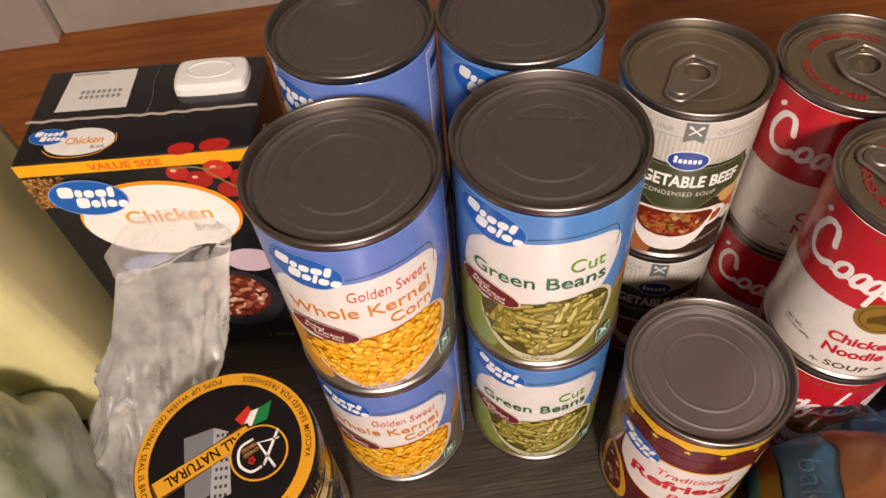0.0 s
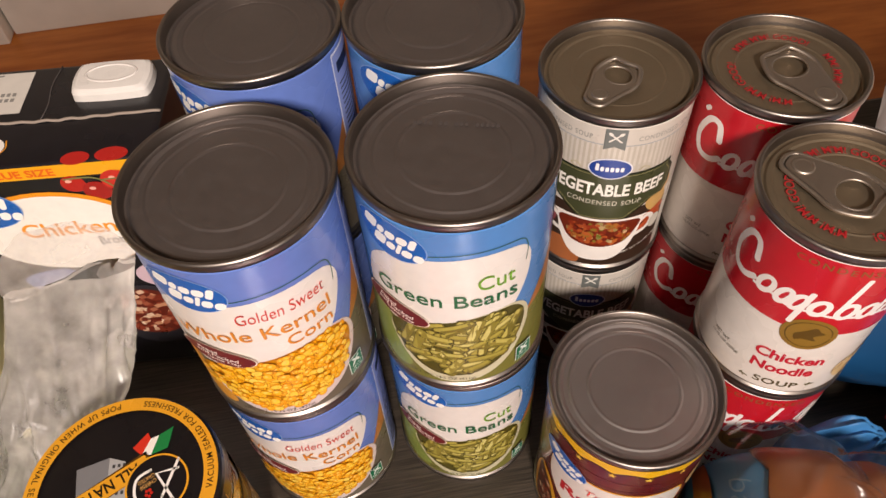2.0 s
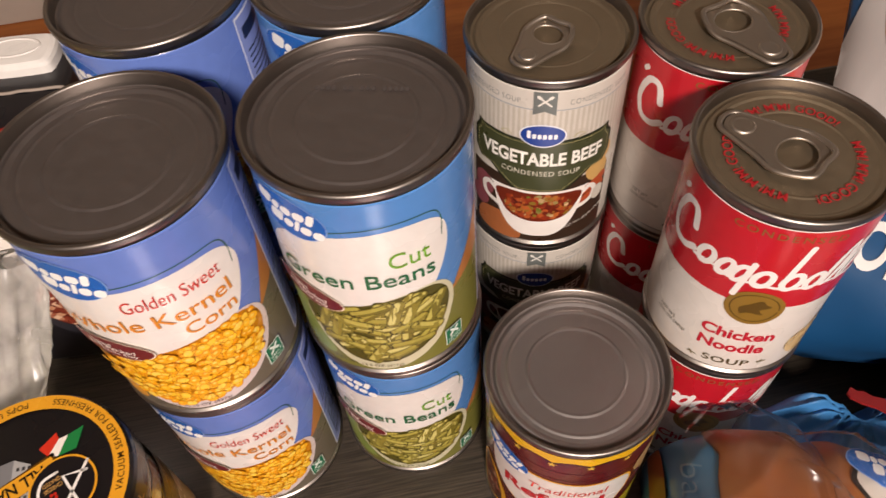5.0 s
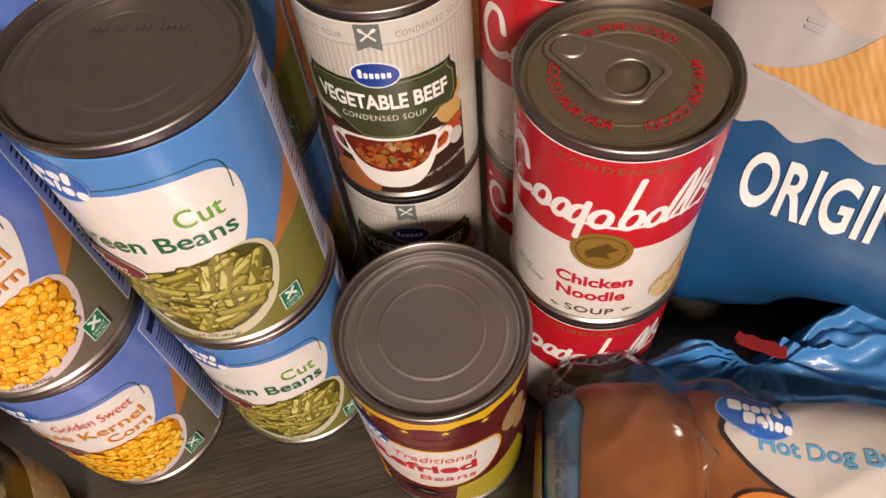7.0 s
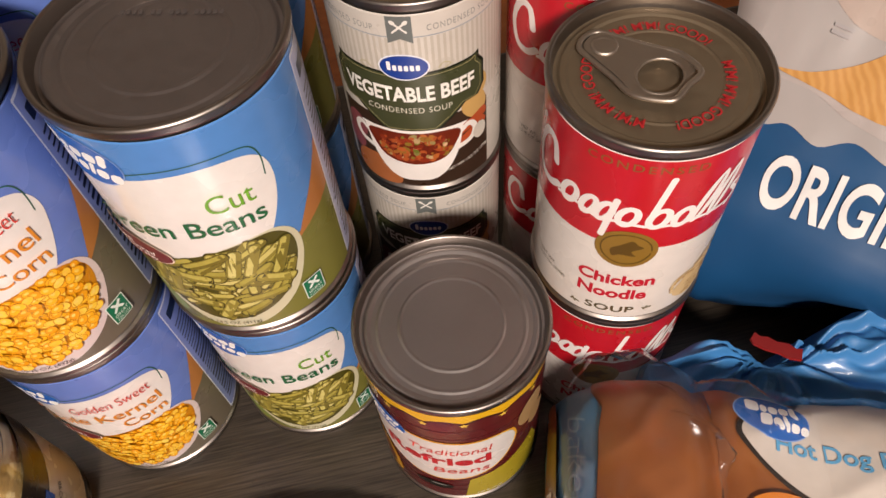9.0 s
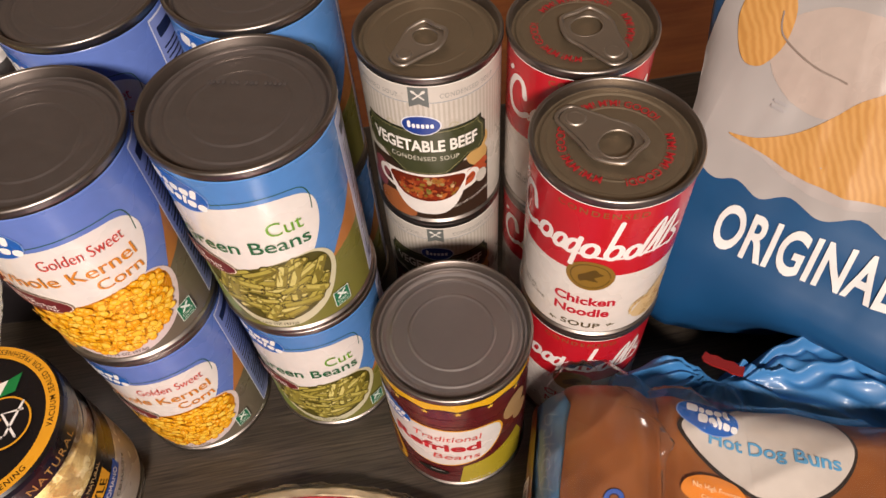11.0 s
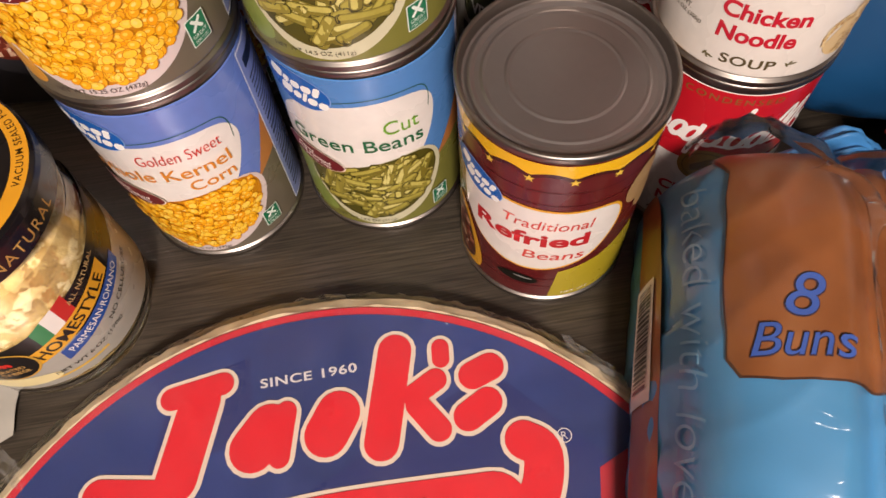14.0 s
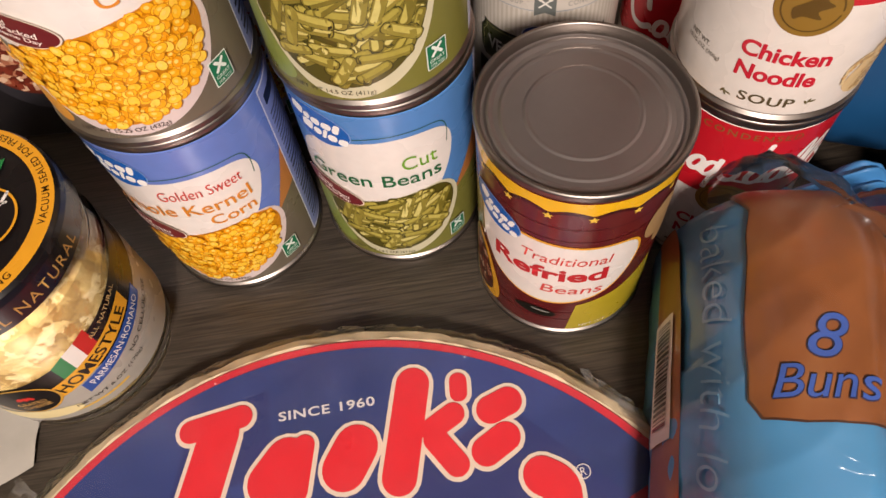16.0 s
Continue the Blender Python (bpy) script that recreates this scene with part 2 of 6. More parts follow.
def stroke(pts, w, smooth=True, taper=False):
    """A pen stroke as quads, with round ends."""
    p = curve_line(pts) if smooth and len(pts) > 2 else list(pts)
    left, right = [], []
    for i in range(len(p)):
        a, b = p[max(i - 1, 0)], p[min(i + 1, len(p) - 1)]
        d = math.hypot(b[0] - a[0], b[1] - a[1]) or 1
        nx, ny = -(b[1] - a[1]) / d, (b[0] - a[0]) / d
        k = w / 2 * ((0.35 + 0.65 * math.sin(math.pi * i / (len(p) - 1))) if taper else 1)
        left.append((p[i][0] + nx * k, p[i][1] + ny * k))
        right.append((p[i][0] - nx * k, p[i][1] - ny * k))
    out = [[left[i], right[i], right[i + 1], left[i + 1]] for i in range(len(p) - 1)]
    if not taper:
        out += [ell(*p[0], w / 2, w / 2, 0, 22), ell(*p[-1], w / 2, w / 2, 0, 22)]
    return out


def words(body, cx, cy, width, height=None, rot=0.0, bold=0.0, shear=0.0, spacing=1.0):
    """Lettering as a bmesh, centred on (cx, cy), as wide and high as asked."""
    c = bpy.data.curves.new("lettering", "FONT")
    c.body, c.size, c.offset, c.shear, c.space_character, c.resolution_u = body, 1.0, bold, shear, spacing, 5
    ob = bpy.data.objects.new("lettering", c)
    me = bpy.data.meshes.new_from_object(ob)
    bm = bmesh.new()
    bm.from_mesh(me)
    bpy.data.objects.remove(ob)
    bpy.data.curves.remove(c)
    bpy.data.meshes.remove(me)
    xs = [v.co.x for v in bm.verts]
    ys = [v.co.y for v in bm.verts]
    x0, x1, y0, y1 = min(xs), max(xs), min(ys), max(ys)
    sx = width / (x1 - x0)
    sy = height / (y1 - y0) if height else sx
    cs, sn = math.cos(radians(rot)), math.sin(radians(rot))
    for v in bm.verts:
        x, y = (v.co.x - (x0 + x1) / 2) * sx, (v.co.y - (y0 + y1) / 2) * sy
        v.co = (cx + x * cs - y * sn, cy + x * sn + y * cs, 0)
    return bm


def art(name, shapes, material, parent, where, lift, label="", step=0.004, step_y=0.0, climb=0.0):
    """Lay flat shapes and lettering on a surface: where(x, y, lift) gives the place."""
    bm = bmesh.new()
    for k, sh in enumerate(shapes):
        if isinstance(sh, list):
            vs = [bm.verts.new((x, y, k * climb)) for x, y in sh]
            bm.faces.new(vs)
        else:
            me = bpy.data.meshes.new("tmp")
            sh.to_mesh(me)
            sh.free()
            bm.from_mesh(me)
            bpy.data.meshes.remove(me)
    if not climb:
        bmesh.ops.remove_doubles(bm, verts=bm.verts, dist=1e-7)
    for f in bm.faces:
        f.normal_update()
        if f.normal.z < 0:
            f.normal_flip()
    bmesh.ops.triangulate(bm, faces=[f for f in bm.faces if len(f.verts) > 4])
    for axis, st in ((0, step), (1, step_y)):
        if not st:
            continue
        lo = min(v.co[axis] for v in bm.verts)
        hi = max(v.co[axis] for v in bm.verts)
        for i in range(math.floor(lo / st) + 1, math.ceil(hi / st)):
            co, no = [0, 0, 0], [0, 0, 0]
            co[axis], no[axis] = i * st, 1
            bmesh.ops.bisect_plane(bm, geom=bm.verts[:] + bm.edges[:] + bm.faces[:], plane_co=co, plane_no=no, dist=1e-7)
    for v in bm.verts:
        v.co = where(v.co.x, v.co.y, lift + v.co.z)
    ob = part(name, bm, material, parent, label)
    if len(shapes) > 6:
        ob["kind"] = "stuff"
    return ob


def on_cyl(radius, theta0):
    def where(x, y, lift):
        a = radians(theta0) + x / radius
        r = radius + lift
        return Vector((r * math.cos(a), r * math.sin(a), y))
    return where


def on_flat(z):
    return lambda x, y, lift: Vector((x, y, z + lift))


def around(cx, cy, z, r, start, inward=False):
    """Lettering round a circle, starting at an angle in degrees."""
    def where(x, y, lift):
        a = radians(start) + (x / r if inward else -x / r)
        k = r - y if inward else r + y
        return Vector((cx + k * math.cos(a), cy + k * math.sin(a), z + lift))
    return where


def brand_oval(x, y, rx, ry, rot, parent, where, lift, step=0.004, step_y=0.0):
    """Blue oval mark with a white edge and plain white bars."""
    art("oval_edge", [ell(x, y, rx * 1.03, ry * 1.05, rot)], ink("#7f9fd6"), parent, where, lift, step=step, step_y=step_y)
    art("brand_oval", [ell(x, y, rx, ry, rot)], ink("#1f5fb4", 0.25), parent, where, lift + 0.00006, "blue oval brand mark", step=step, step_y=step_y)
    bars = []
    for row, (x0, widths) in enumerate(((-0.76, (0.40, 0.20, 0.27, 0.28, 0.17)), (-0.34, (0.34, 0.24, 0.11, 0.26, 0.25)))):
        cx = x0
        for i, w in enumerate(widths):
            hgt = 0.62 if i == 0 or (row, i) in ((0, 4), (1, 2)) else 0.44
            base = (0.04 if row == 0 else -0.58) + 0.03 * (i % 2)
            lean = 0.16 * hgt * ry
            shape = rrect(x + cx * rx, y + base * ry, x + (cx + w) * rx, y + (base + hgt) * ry, 0.17 * ry, 4)
            bars.append(turn([(px + lean * (py - y) / (hgt * ry), py) for px, py in shape], x, y, rot))
            cx += w + 0.035
    art("mark_bar", bars, ink("#f4f4f2"), parent, where, lift + 0.00012, "plain white bars", step=step, step_y=step_y)

# ---------------------------------------------------------------- the room
def slab(name, x0, x1, y0, y1, z0, z1, material, label, category):
    return tagged(part(name, box_bm(x0, x1, y0, y1, z0, z1), material, None, "", False), label, category, "", "structure")


slab("floor", -2.6, 2.8, -2.4, 1.80, -0.85, -0.75, FLOORWOOD, "warm brown wooden floor boards", "floor")
slab("wall_north", -2.6, 2.8, 1.66, 1.76, -0.75, 1.75, PAINT, "plain off-white painted wall", "wall")
slab("wall_south", -2.6, 2.8, -2.4, -2.3, -0.75, 1.75, PAINT, "plain off-white painted wall", "wall")
slab("wall_west", -2.6, -2.5, -2.3, 1.66, -0.75, 1.75, PAINT, "plain off-white painted wall", "wall")
slab("wall_east", 2.7, 2.8, -2.3, 1.66, -0.75, 1.75, PAINT, "plain off-white painted wall", "wall")
slab("ceiling", -2.6, 2.8, -2.4, 1.76, 1.75, 1.85, CEIL, "plain matt ceiling", "ceiling")
bb = part("baseboard", box_bm(-0.84, 2.7, 1.640, 1.658, -0.75, -0.62, 0.004), TRIM, None, "", False)
tagged(bb, "white painted baseboard along the wall", "baseboard", "", "structure")
bb = part("trim", box_bm(-1.75, -0.845, 1.600, 1.658, -0.75, 0.9, 0.005), TRIM, None, "", False)
tagged(bb, "white painted door casing beside the baseboard", "trim", "", "structure")

table = thing("table", "dark grey-brown wood-grain table with items on it", "table", pose(0, 0, 0))
top = part("tabletop", box_bm(-0.75, 0.85, -0.85, 0.207, -0.032, 0.0, 0.003), TABLE, table, "", False)
for x in (-0.68, 0.78):
    for y in (-0.78, 0.14):
        part("leg", box_bm(x - 0.03, x + 0.03, y - 0.03, y + 0.03, -0.75, -0.031, 0.004), TABLE, table, "", False)

# ---------------------------------------------------------------- cans
GAP = 0.00007


def can_metal(can, R, h, dark, pull):
    """Seamed tin body with rolled rims and a beaded end."""
    b = R - 0.0013
    body = lathe([(0, 0.003), (R - 0.006, 0.003), (R - 0.0045, 0.0004), (R - 0.0012, 0), (R, 0.0008), (R, 0.0030), (b, 0.0040), (b - 0.0003, 0.0048),
                  (b - 0.0003, h - 0.0052), (b, h - 0.0044), (R - 0.0002, h - 0.0034)], 80)
    part("body", body, TIN, can)
    rim = lathe([(R - 0.0003, h - 0.0036), (R, h - 0.0028), (R, h - 0.0008), (R - 0.0005, h - 0.0001), (R - 0.0012, h), (R - 0.0018, h - 0.0004), (R - 0.0024, h - 0.0034), (R - 0.0027, h - 0.0046)], 96)
    part("rim", rim, TIN, can, "rolled bright tin rim")
    q, z = R - 0.0027, h - 0.0046
    if pull:
        prof = [(q, z), (q - 0.0012, z - 0.0004), (q - 0.002, z + 0.0008), (q - 0.004, z + 0.0008), (q - 0.0046, z + 0.0002), (0.60 * R, z + 0.0002), (0.59 * R, z + 0.0004), (0.575 * R, z + 0.0004), (0.565 * R, z + 0.0001), (0, z + 0.0001)]
    else:
        prof = [(q, z), (q - 0.001, z - 0.0005), (q - 0.002, z + 0.0006), (q - 0.0032, z + 0.0006), (q - 0.0042, z - 0.0002), (0.765 * R, z - 0.0002), (0.75 * R, z + 0.00015), (0.735 * R, z + 0.00015), (0.72 * R, z - 0.0001),
                (0.545 * R, z - 0.0001), (0.53 * R, z + 0.00025), (0.515 * R, z + 0.00025), (0.50 * R, z), (0, z)]
    part("lid", lathe(prof, 96), dark, can, "dull grey beaded tin end")
    return z


def ring_pull(can, z, heading, reach, off=(0.0, 0.0), size=1.0):
    """Stamped pull tab whose nose points along heading degrees."""
    c, s = math.cos(radians(heading)), math.sin(radians(heading))

    def to(x, y, zz):
        return Vector((off[0] + size * (x * c - y * s), off[1] + size * (x * s + y * c), z + zz))
    outline = blob([(reach, 0.0), (reach - 0.0016, 0.0046), (reach - 0.0070, 0.0064), (0.008, 0.0090), (0.001, 0.0114), (-0.0045, 0.0108), (-0.0102, 0.0082), (-0.0116, 0.0055), (-0.0112, 0.0), (-0.0116, -0.0055), (-0.0102, -0.0082), (-0.0045, -0.0108), (0.001, -0.0114), (0.008, -0.0090), (reach - 0.0070, -0.0064), (reach - 0.0016, -0.0046)], 5)
    bm = bmesh.new()
    tube(bm, [to(x, y, 0.0022 + 0.0016 * max(0, 0.004 - x) / 0.0125) for x, y in outline], 0.00105, True, 8, 0.8)
    tab = part("ring_pull", bm, ALU, can, "bright stamped pull ring")
    hole = ell(-0.0022, 0, 0.0070, 0.0080, 0, 32)
    bm = bmesh.new()
    tube(bm, [to(x, y, 0.0026) for x, y in hole], 0.0007, True, 6, 0.8)
    part("ring_edge", bm, ALU, tab)
    bm = bmesh.new()
    big = [(x * 0.94, y * 0.94) for x, y in outline]
    n = len(big)
    inner = []
    for x, y in big:
        a = math.atan2(y, x + 0.0022)
        inner.append((-0.0022 + 0.0070 * math.cos(a), 0.0080 * math.sin(a)))
    for lev in (0.0030, 0.0018):
        o = [bm.verts.new(to(x, y, lev)) for x, y in big]
        k = [bm.verts.new(to(x, y, lev)) for x, y in inner]
        for i in range(n):
            bm.faces.new((o[i], o[(i + 1) % n], k[(i + 1) % n], k[i]))
    part("tab_plate", bm, ALU, tab)
    rv = lathe([(0, 0.0034), (0.0030, 0.0034), (0.0036, 0.0038), (0.0042, 0.0034), (0.0044, 0.0029), (0.0044, 0.001)], 24)
    for v in rv.verts:
        v.co = to(v.co.x + reach - 0.0075, v.co.y, v.co.z)
    part("rivet", rv, ALU, tab)


def label_tube(can, R, h, material, text):
    r = R - 0.0009
    bm = lathe([(r - 0.0003, 0.0046), (r, 0.0050), (r, h - 0.0056), (r - 0.0003, h - 0.0052)], 96)
    return part("label", bm, material, can, text), r


def inside(poly, x, y):
    hit = False
    for (ax, ay), (bx, by) in zip(poly, poly[1:] + poly[:1]):
        if (ay > y) != (by > y) and x < ax + (y - ay) * (bx - ax) / (by - ay):
            hit = not hit
    return hit


def pods(count, poly, rng):
    """Cut pods heaped over a printed bowl: bodies and their lighter stripes."""
    xs, ys = [x for x, _ in poly], [y for _, y in poly]
    body, light = [], []
    while len(body) < count:
        x, y = rng.uniform(min(xs), max(xs)), rng.uniform(min(ys), max(ys))
        d, w = rng.uniform(0.0062, 0.0092), rng.uniform(0.0019, 0.0024)
        a = rng.choice((rng.gauss(16, 12), rng.gauss(30, 14), rng.gauss(-14, 10), rng.gauss(66, 14)))
        ca, sa = math.cos(radians(a)), math.sin(radians(a))
        if not all(inside(poly, x + k * d * ca, y + k * d * sa) for k in (-0.86, 0, 0.86)):
            continue
        body.append(turn(rrect(x - d, y - w, x + d, y + w, w * 0.75, 3), x, y, a))
        light.append(turn(rrect(x - d * 0.93, y - w * 0.30, x + d * 0.93, y + w * 0.74, w * 0.45, 3), x, y, a))
    return body, light


def kernels(count, poly, rng):
    xs, ys = [x for x, _ in poly], [y for _, y in poly]
    out = []
    while len(out) < count:
        x, y = rng.uniform(min(xs), max(xs)), rng.uniform(min(ys), max(ys))
        if inside(poly, x, y):
            out.append(ell(x, y, rng.uniform(0.0018, 0.0024), rng.uniform(0.0014, 0.0018), rng.uniform(0, 180), 10))
    return out


def heap(pieces, cx, cy, rx, ry, rng):
    """Printed bits of food lying in an oval."""
    out = []
    for _ in range(pieces):
        a, k = rng.uniform(0, 2 * math.pi), math.sqrt(rng.uniform(0, 1))
        x, y = cx + rx * k * math.cos(a), cy + ry * k * math.sin(a)
        w = rng.uniform(0.0005, 0.0016)
        out.append(ell(x, y, w * rng.uniform(1, 1.6), w, rng.uniform(0, 180), 7))
    return out


def facts_panel(lab, w, x0, h, paper):
    art("facts_panel", [rrect(x0, 0.006, x0 + 0.036, h - 0.007, 0.0004, 1)], ink("#e6e9f2"), lab, w, GAP * 2, "pale small-print facts panel")
    art("facts_field", [rrect(x0 + 0.0006, 0.007, x0 + 0.0354, h - 0.008, 0.0004, 1)], ink(paper), lab, w, GAP * 3)
    rng = random.Random(7)
    bars = [rrect(x0 + 0.003, h - 0.018, x0 + 0.024, h - 0.0125, 0.0004, 1)]
    y = h - 0.023
    while y > 0.012:
        t = rng.choice((0.0009, 0.0009, 0.0016))
        bars.append(rrect(x0 + 0.003, y - t, x0 + 0.003 + rng.uniform(0.014, 0.028), y, 0.0002, 1))
        y -= t + 0.0019
    art("small_print", bars, ink("#1d2440"), lab, w, GAP * 4, "plain dark small-print bars")


def vegetable_can(kind, at, label):
    R, h = 0.0381, 0.1127
    corn = kind == "corn"
    can = thing("food_can", label, "can", at, "tall vegetable cans")
    can_metal(can, R, h, TIN_DARK, False)
    lab, r = label_tube(can, R, h, ink("#667fc6" if corn else "#5488c8", 0.27, 0.3), "blue glossy paper label")
    th0 = -70 if corn else -100
    w = on_cyl(r, th0)

    def U(deg):
        return radians(deg - th0) * r
    rng = random.Random(3 if corn else 4)
    if corn:
        pr, pl, pt, lx, ly = U(-34), U(-150), 0.0895, U(-117), 0.0945
    else:
        pr, pl, pt, lx, ly = U(-53), U(-158), 0.0935, U(-138), 0.0970
    lower = "#6d6455" if corn else "#7a7838"
    fx = U(-14 if corn else -21)
    # lower field in the colour of the food, and a carrot-coloured sweep beside it
    art("lower_field", [blob([(pl - 0.012, 0.0052), (pl - 0.012, 0.046), ((pl + pr) / 2, 0.05), (pr - 0.001, 0.046), (fx - 0.003, 0.053), (fx, 0.052), (fx + 0.0006, 0.028), (fx, 0.0054), (fx - 0.004, 0.0052), ((pl + pr) / 2, 0.0050)], 8)], ink(lower), lab, w, GAP, "food-coloured lower field")
    art("orange_sweep", [[(pr - 0.001, 0.043), (pr + 0.3 * (fx - pr), 0.046), (fx, 0.050), (fx, 0.073), (pr + 0.62 * (fx - pr), 0.063), (pr + 0.25 * (fx - pr), 0.053)]], ink("#b5763f"), lab, w, GAP * 2)
    art("left_sweep", [blob([(pl - 0.002, 0.046), (pl + 0.006, 0.047), (pl + 0.010, 0.030), (pl + 0.016, 0.012), (pl + 0.006, 0.008), (pl - 0.004, 0.02)])], ink("#d79a3e" if corn else "#8b9a4a"), lab, w, GAP * 2)
    # white name panel with a thin dark swoosh
    art("name_panel", [blob([(pl, 0.05), (pl, 0.075), (pl + 0.012, 0.088), (pl + 0.030, pt - 0.0015), (pr - 0.020, pt), (pr - 0.0065, pt - 0.0020), (pr - 0.0008, pt - 0.0095), (pr - 0.0018, 0.070), (pr - 0.009, 0.054), (pr - 0.020, 0.044), ((pl + pr) / 2, 0.040)], 10)], ink("#e8e2dc", 0.25, 0.3), lab, w, GAP * 3, "white name panel")
    art("swoosh", stroke([(pl + 0.026, pt + 0.0002), (pr - 0.032, pt + 0.0020), (pr - 0.017, pt + 0.0026), (pr - 0.0060, pt + 0.0012), (pr - 0.0026, pt - 0.0045), (pr - 0.0030, pt - 0.0130)], 0.00045), ink("#2a5a4a"), lab, w, GAP * 4)
    brand_oval(lx - (0.002 if corn else 0.0), ly, 0.0152, 0.0094, -9, lab, w, GAP * 5)
    # picture of the food in a pale bowl
    bx, brx = (pl + pr) / 2 + 0.003, (pr - pl) / 2 - 0.0055
    bowl = [(bx - brx * 1.04, 0.040), (bx - brx * 0.62, 0.0490), (bx - brx * 0.1, 0.0535), (bx + brx * 0.45, 0.0570), (bx + brx * 0.86, 0.0565), (bx + brx * 1.08, 0.0480), (bx + brx * 1.06, 0.0350), (bx + brx * 0.78, 0.0180), (bx + brx * 0.25, 0.0075), (bx - brx * 0.35, 0.0075), (bx - brx * 0.82, 0.020)]
    if corn:
        bowl = [(x, 0.0075 + (y - 0.0075) * 0.93) for x, y in bowl]
    art("bowl_picture", [blob(bowl)], ink("#d9c9c6" if corn else "#cdc8a8"), lab, w, GAP * 4, "pale printed bowl")
    back = blob([(bx - 0.0008 + (x - bx) * 0.95, 0.0335 + (y - 0.0310) * 0.88) for x, y in bowl])
    art("food_shadow", [back], ink("#c98412" if corn else "#504b18"), lab, w, GAP * 5)
    tight = [(bx + (x - bx) * 0.975, 0.0335 + (y - 0.0335) * 0.96) for x, y in back]
    if corn:
        fill = kernels(500, tight, rng)
    else:
        fill, glint = pods(80, tight, rng)
    grown = []
    for q in fill:
        mx, my = sum(x for x, _ in q) / len(q), sum(y for _, y in q) / len(q)
        g = 0.00024 if corn else 0.00042
        grown.append([(x + g * (x - mx) / (math.hypot(x - mx, y - my) + 1e-9), y + g * (y - my) / (math.hypot(x - mx, y - my) + 1e-9)) for x, y in q])
    art("food_outline", grown, ink("#cf860c" if corn else "#2f2d08"), lab, w, GAP * 6 - 0.0000012, "", step=0.0025, climb=0.0000024)
    art("food_picture", fill, CORN if corn else BEAN, lab, w, GAP * 6, "printed yellow kernels" if corn else "printed cut green pods", step=0.0025, climb=0.0000024)
    if corn:
        glint = []
        for q in fill:
            mx, my = sum(x for x, _ in q) / len(q), sum(y for _, y in q) / len(q)
            glint.append([(mx - 0.0003 + (x - mx) * 0.4, my + 0.00035 + (y - my) * 0.4) for x, y in q])
    art("food_glint", glint, CORN_LIGHT if corn else BEAN_LIGHT, lab, w, GAP * 6 + 0.0000008, "", step=0.0025, climb=0.0000024)
    # maroon seal
    mx, my = (U(-119), 0.0545) if corn else (U(-139), 0.0545)
    art("seal_edge", [ell(mx, my, 0.0150, 0.0060, -12)], ink("#e9d8c8"), lab, w, GAP * 19)
    art("seal", [ell(mx, my, 0.0144, 0.0057, -12)], ink("#6a1f26"), lab, w, GAP * 20, "maroon oval seal")
    art("seal_lettering", [words("Picked", mx - 0.003, my + 0.0032, 0.0078, 0.0023, -12, 0.01), words("and Packed", mx, my, 0.0165, 0.0023, -12, 0.01), words("Same Day", mx + 0.002, my - 0.0032, 0.0130, 0.0023, -12, 0.01)], ink("#f4e6dc"), lab, w, GAP * 22)
    # green badge
    gx, gy = (U(-40), 0.0175) if corn else (U(-56), 0.0162)
    art("badge_edge", [turn(rrect(gx - 0.0042, gy - 0.0056, gx + 0.0042, gy + 0.0056, 0.0006), gx, gy, 0)], ink("#e6ece4"), lab, w, GAP * 20)
    art("badge", [turn(rrect(gx - 0.0038, gy - 0.0052, gx + 0.0038, gy + 0.0052, 0.0005), gx, gy, 0)], ink("#17734e"), lab, w, GAP * 21, "small green badge")
    art("badge_lettering", [words("GREAT", gx, gy - 0.0018, 0.0062, 0.0015), words("FOR YOU", gx, gy - 0.0039, 0.0056, 0.0012)] + stroke([(gx - 0.0018, gy + 0.0003), (gx + 0.0016, gy + 0.0040)], 0.0012, False) + stroke([(gx + 0.0018, gy + 0.0003), (gx - 0.0016, gy + 0.0040)], 0.0012, False), ink("#eaf2ea"), lab, w, GAP * 22)
    if corn:
        art("name_lettering", [words("Golden Sweet", U(-72.5), 0.0808, 0.0330, 0.0062, 2, -0.008, 0.14)], ink("#d2453a"), lab, w, GAP * 12, "red handwritten-style lettering")
        art("product_lettering", [words("Whole Kernel", U(-92), 0.0697, 0.060, 0.0072, 2, 0.004), words("Corn", U(-61.5), 0.0612, 0.0190, 0.0064, 3, 0.004)], ink("#d98a2b"), lab, w, GAP * 12, "orange lettering")
        art("weight_lettering", [words("NET WT 15.25 OZ (432g)", U(-98), 0.0092, 0.030, 0.0026)], ink("#4a4038"), lab, w, GAP * 12)
    else:
        art("name_lettering", [words("Cut", U(-77), 0.0780, 0.0145, 0.0080, 0, 0.0)], ink("#6fa52e"), lab, w, GAP * 12, "light green lettering")
        art("product_lettering", [words("Green Beans", U(-107), 0.0682, 0.056, 0.0078, 0, 0.006)], ink("#23663f"), lab, w, GAP * 12, "dark green lettering")
        art("weight_lettering", [words("NET WT 14.5 OZ (411g)", U(-112), 0.0092, 0.028, 0.0025)], ink("#4a4a30"), lab, w, GAP * 12)
    facts_panel(lab, w, fx, h, "#8c9ad0" if corn else "#b9bfdc")
    return can


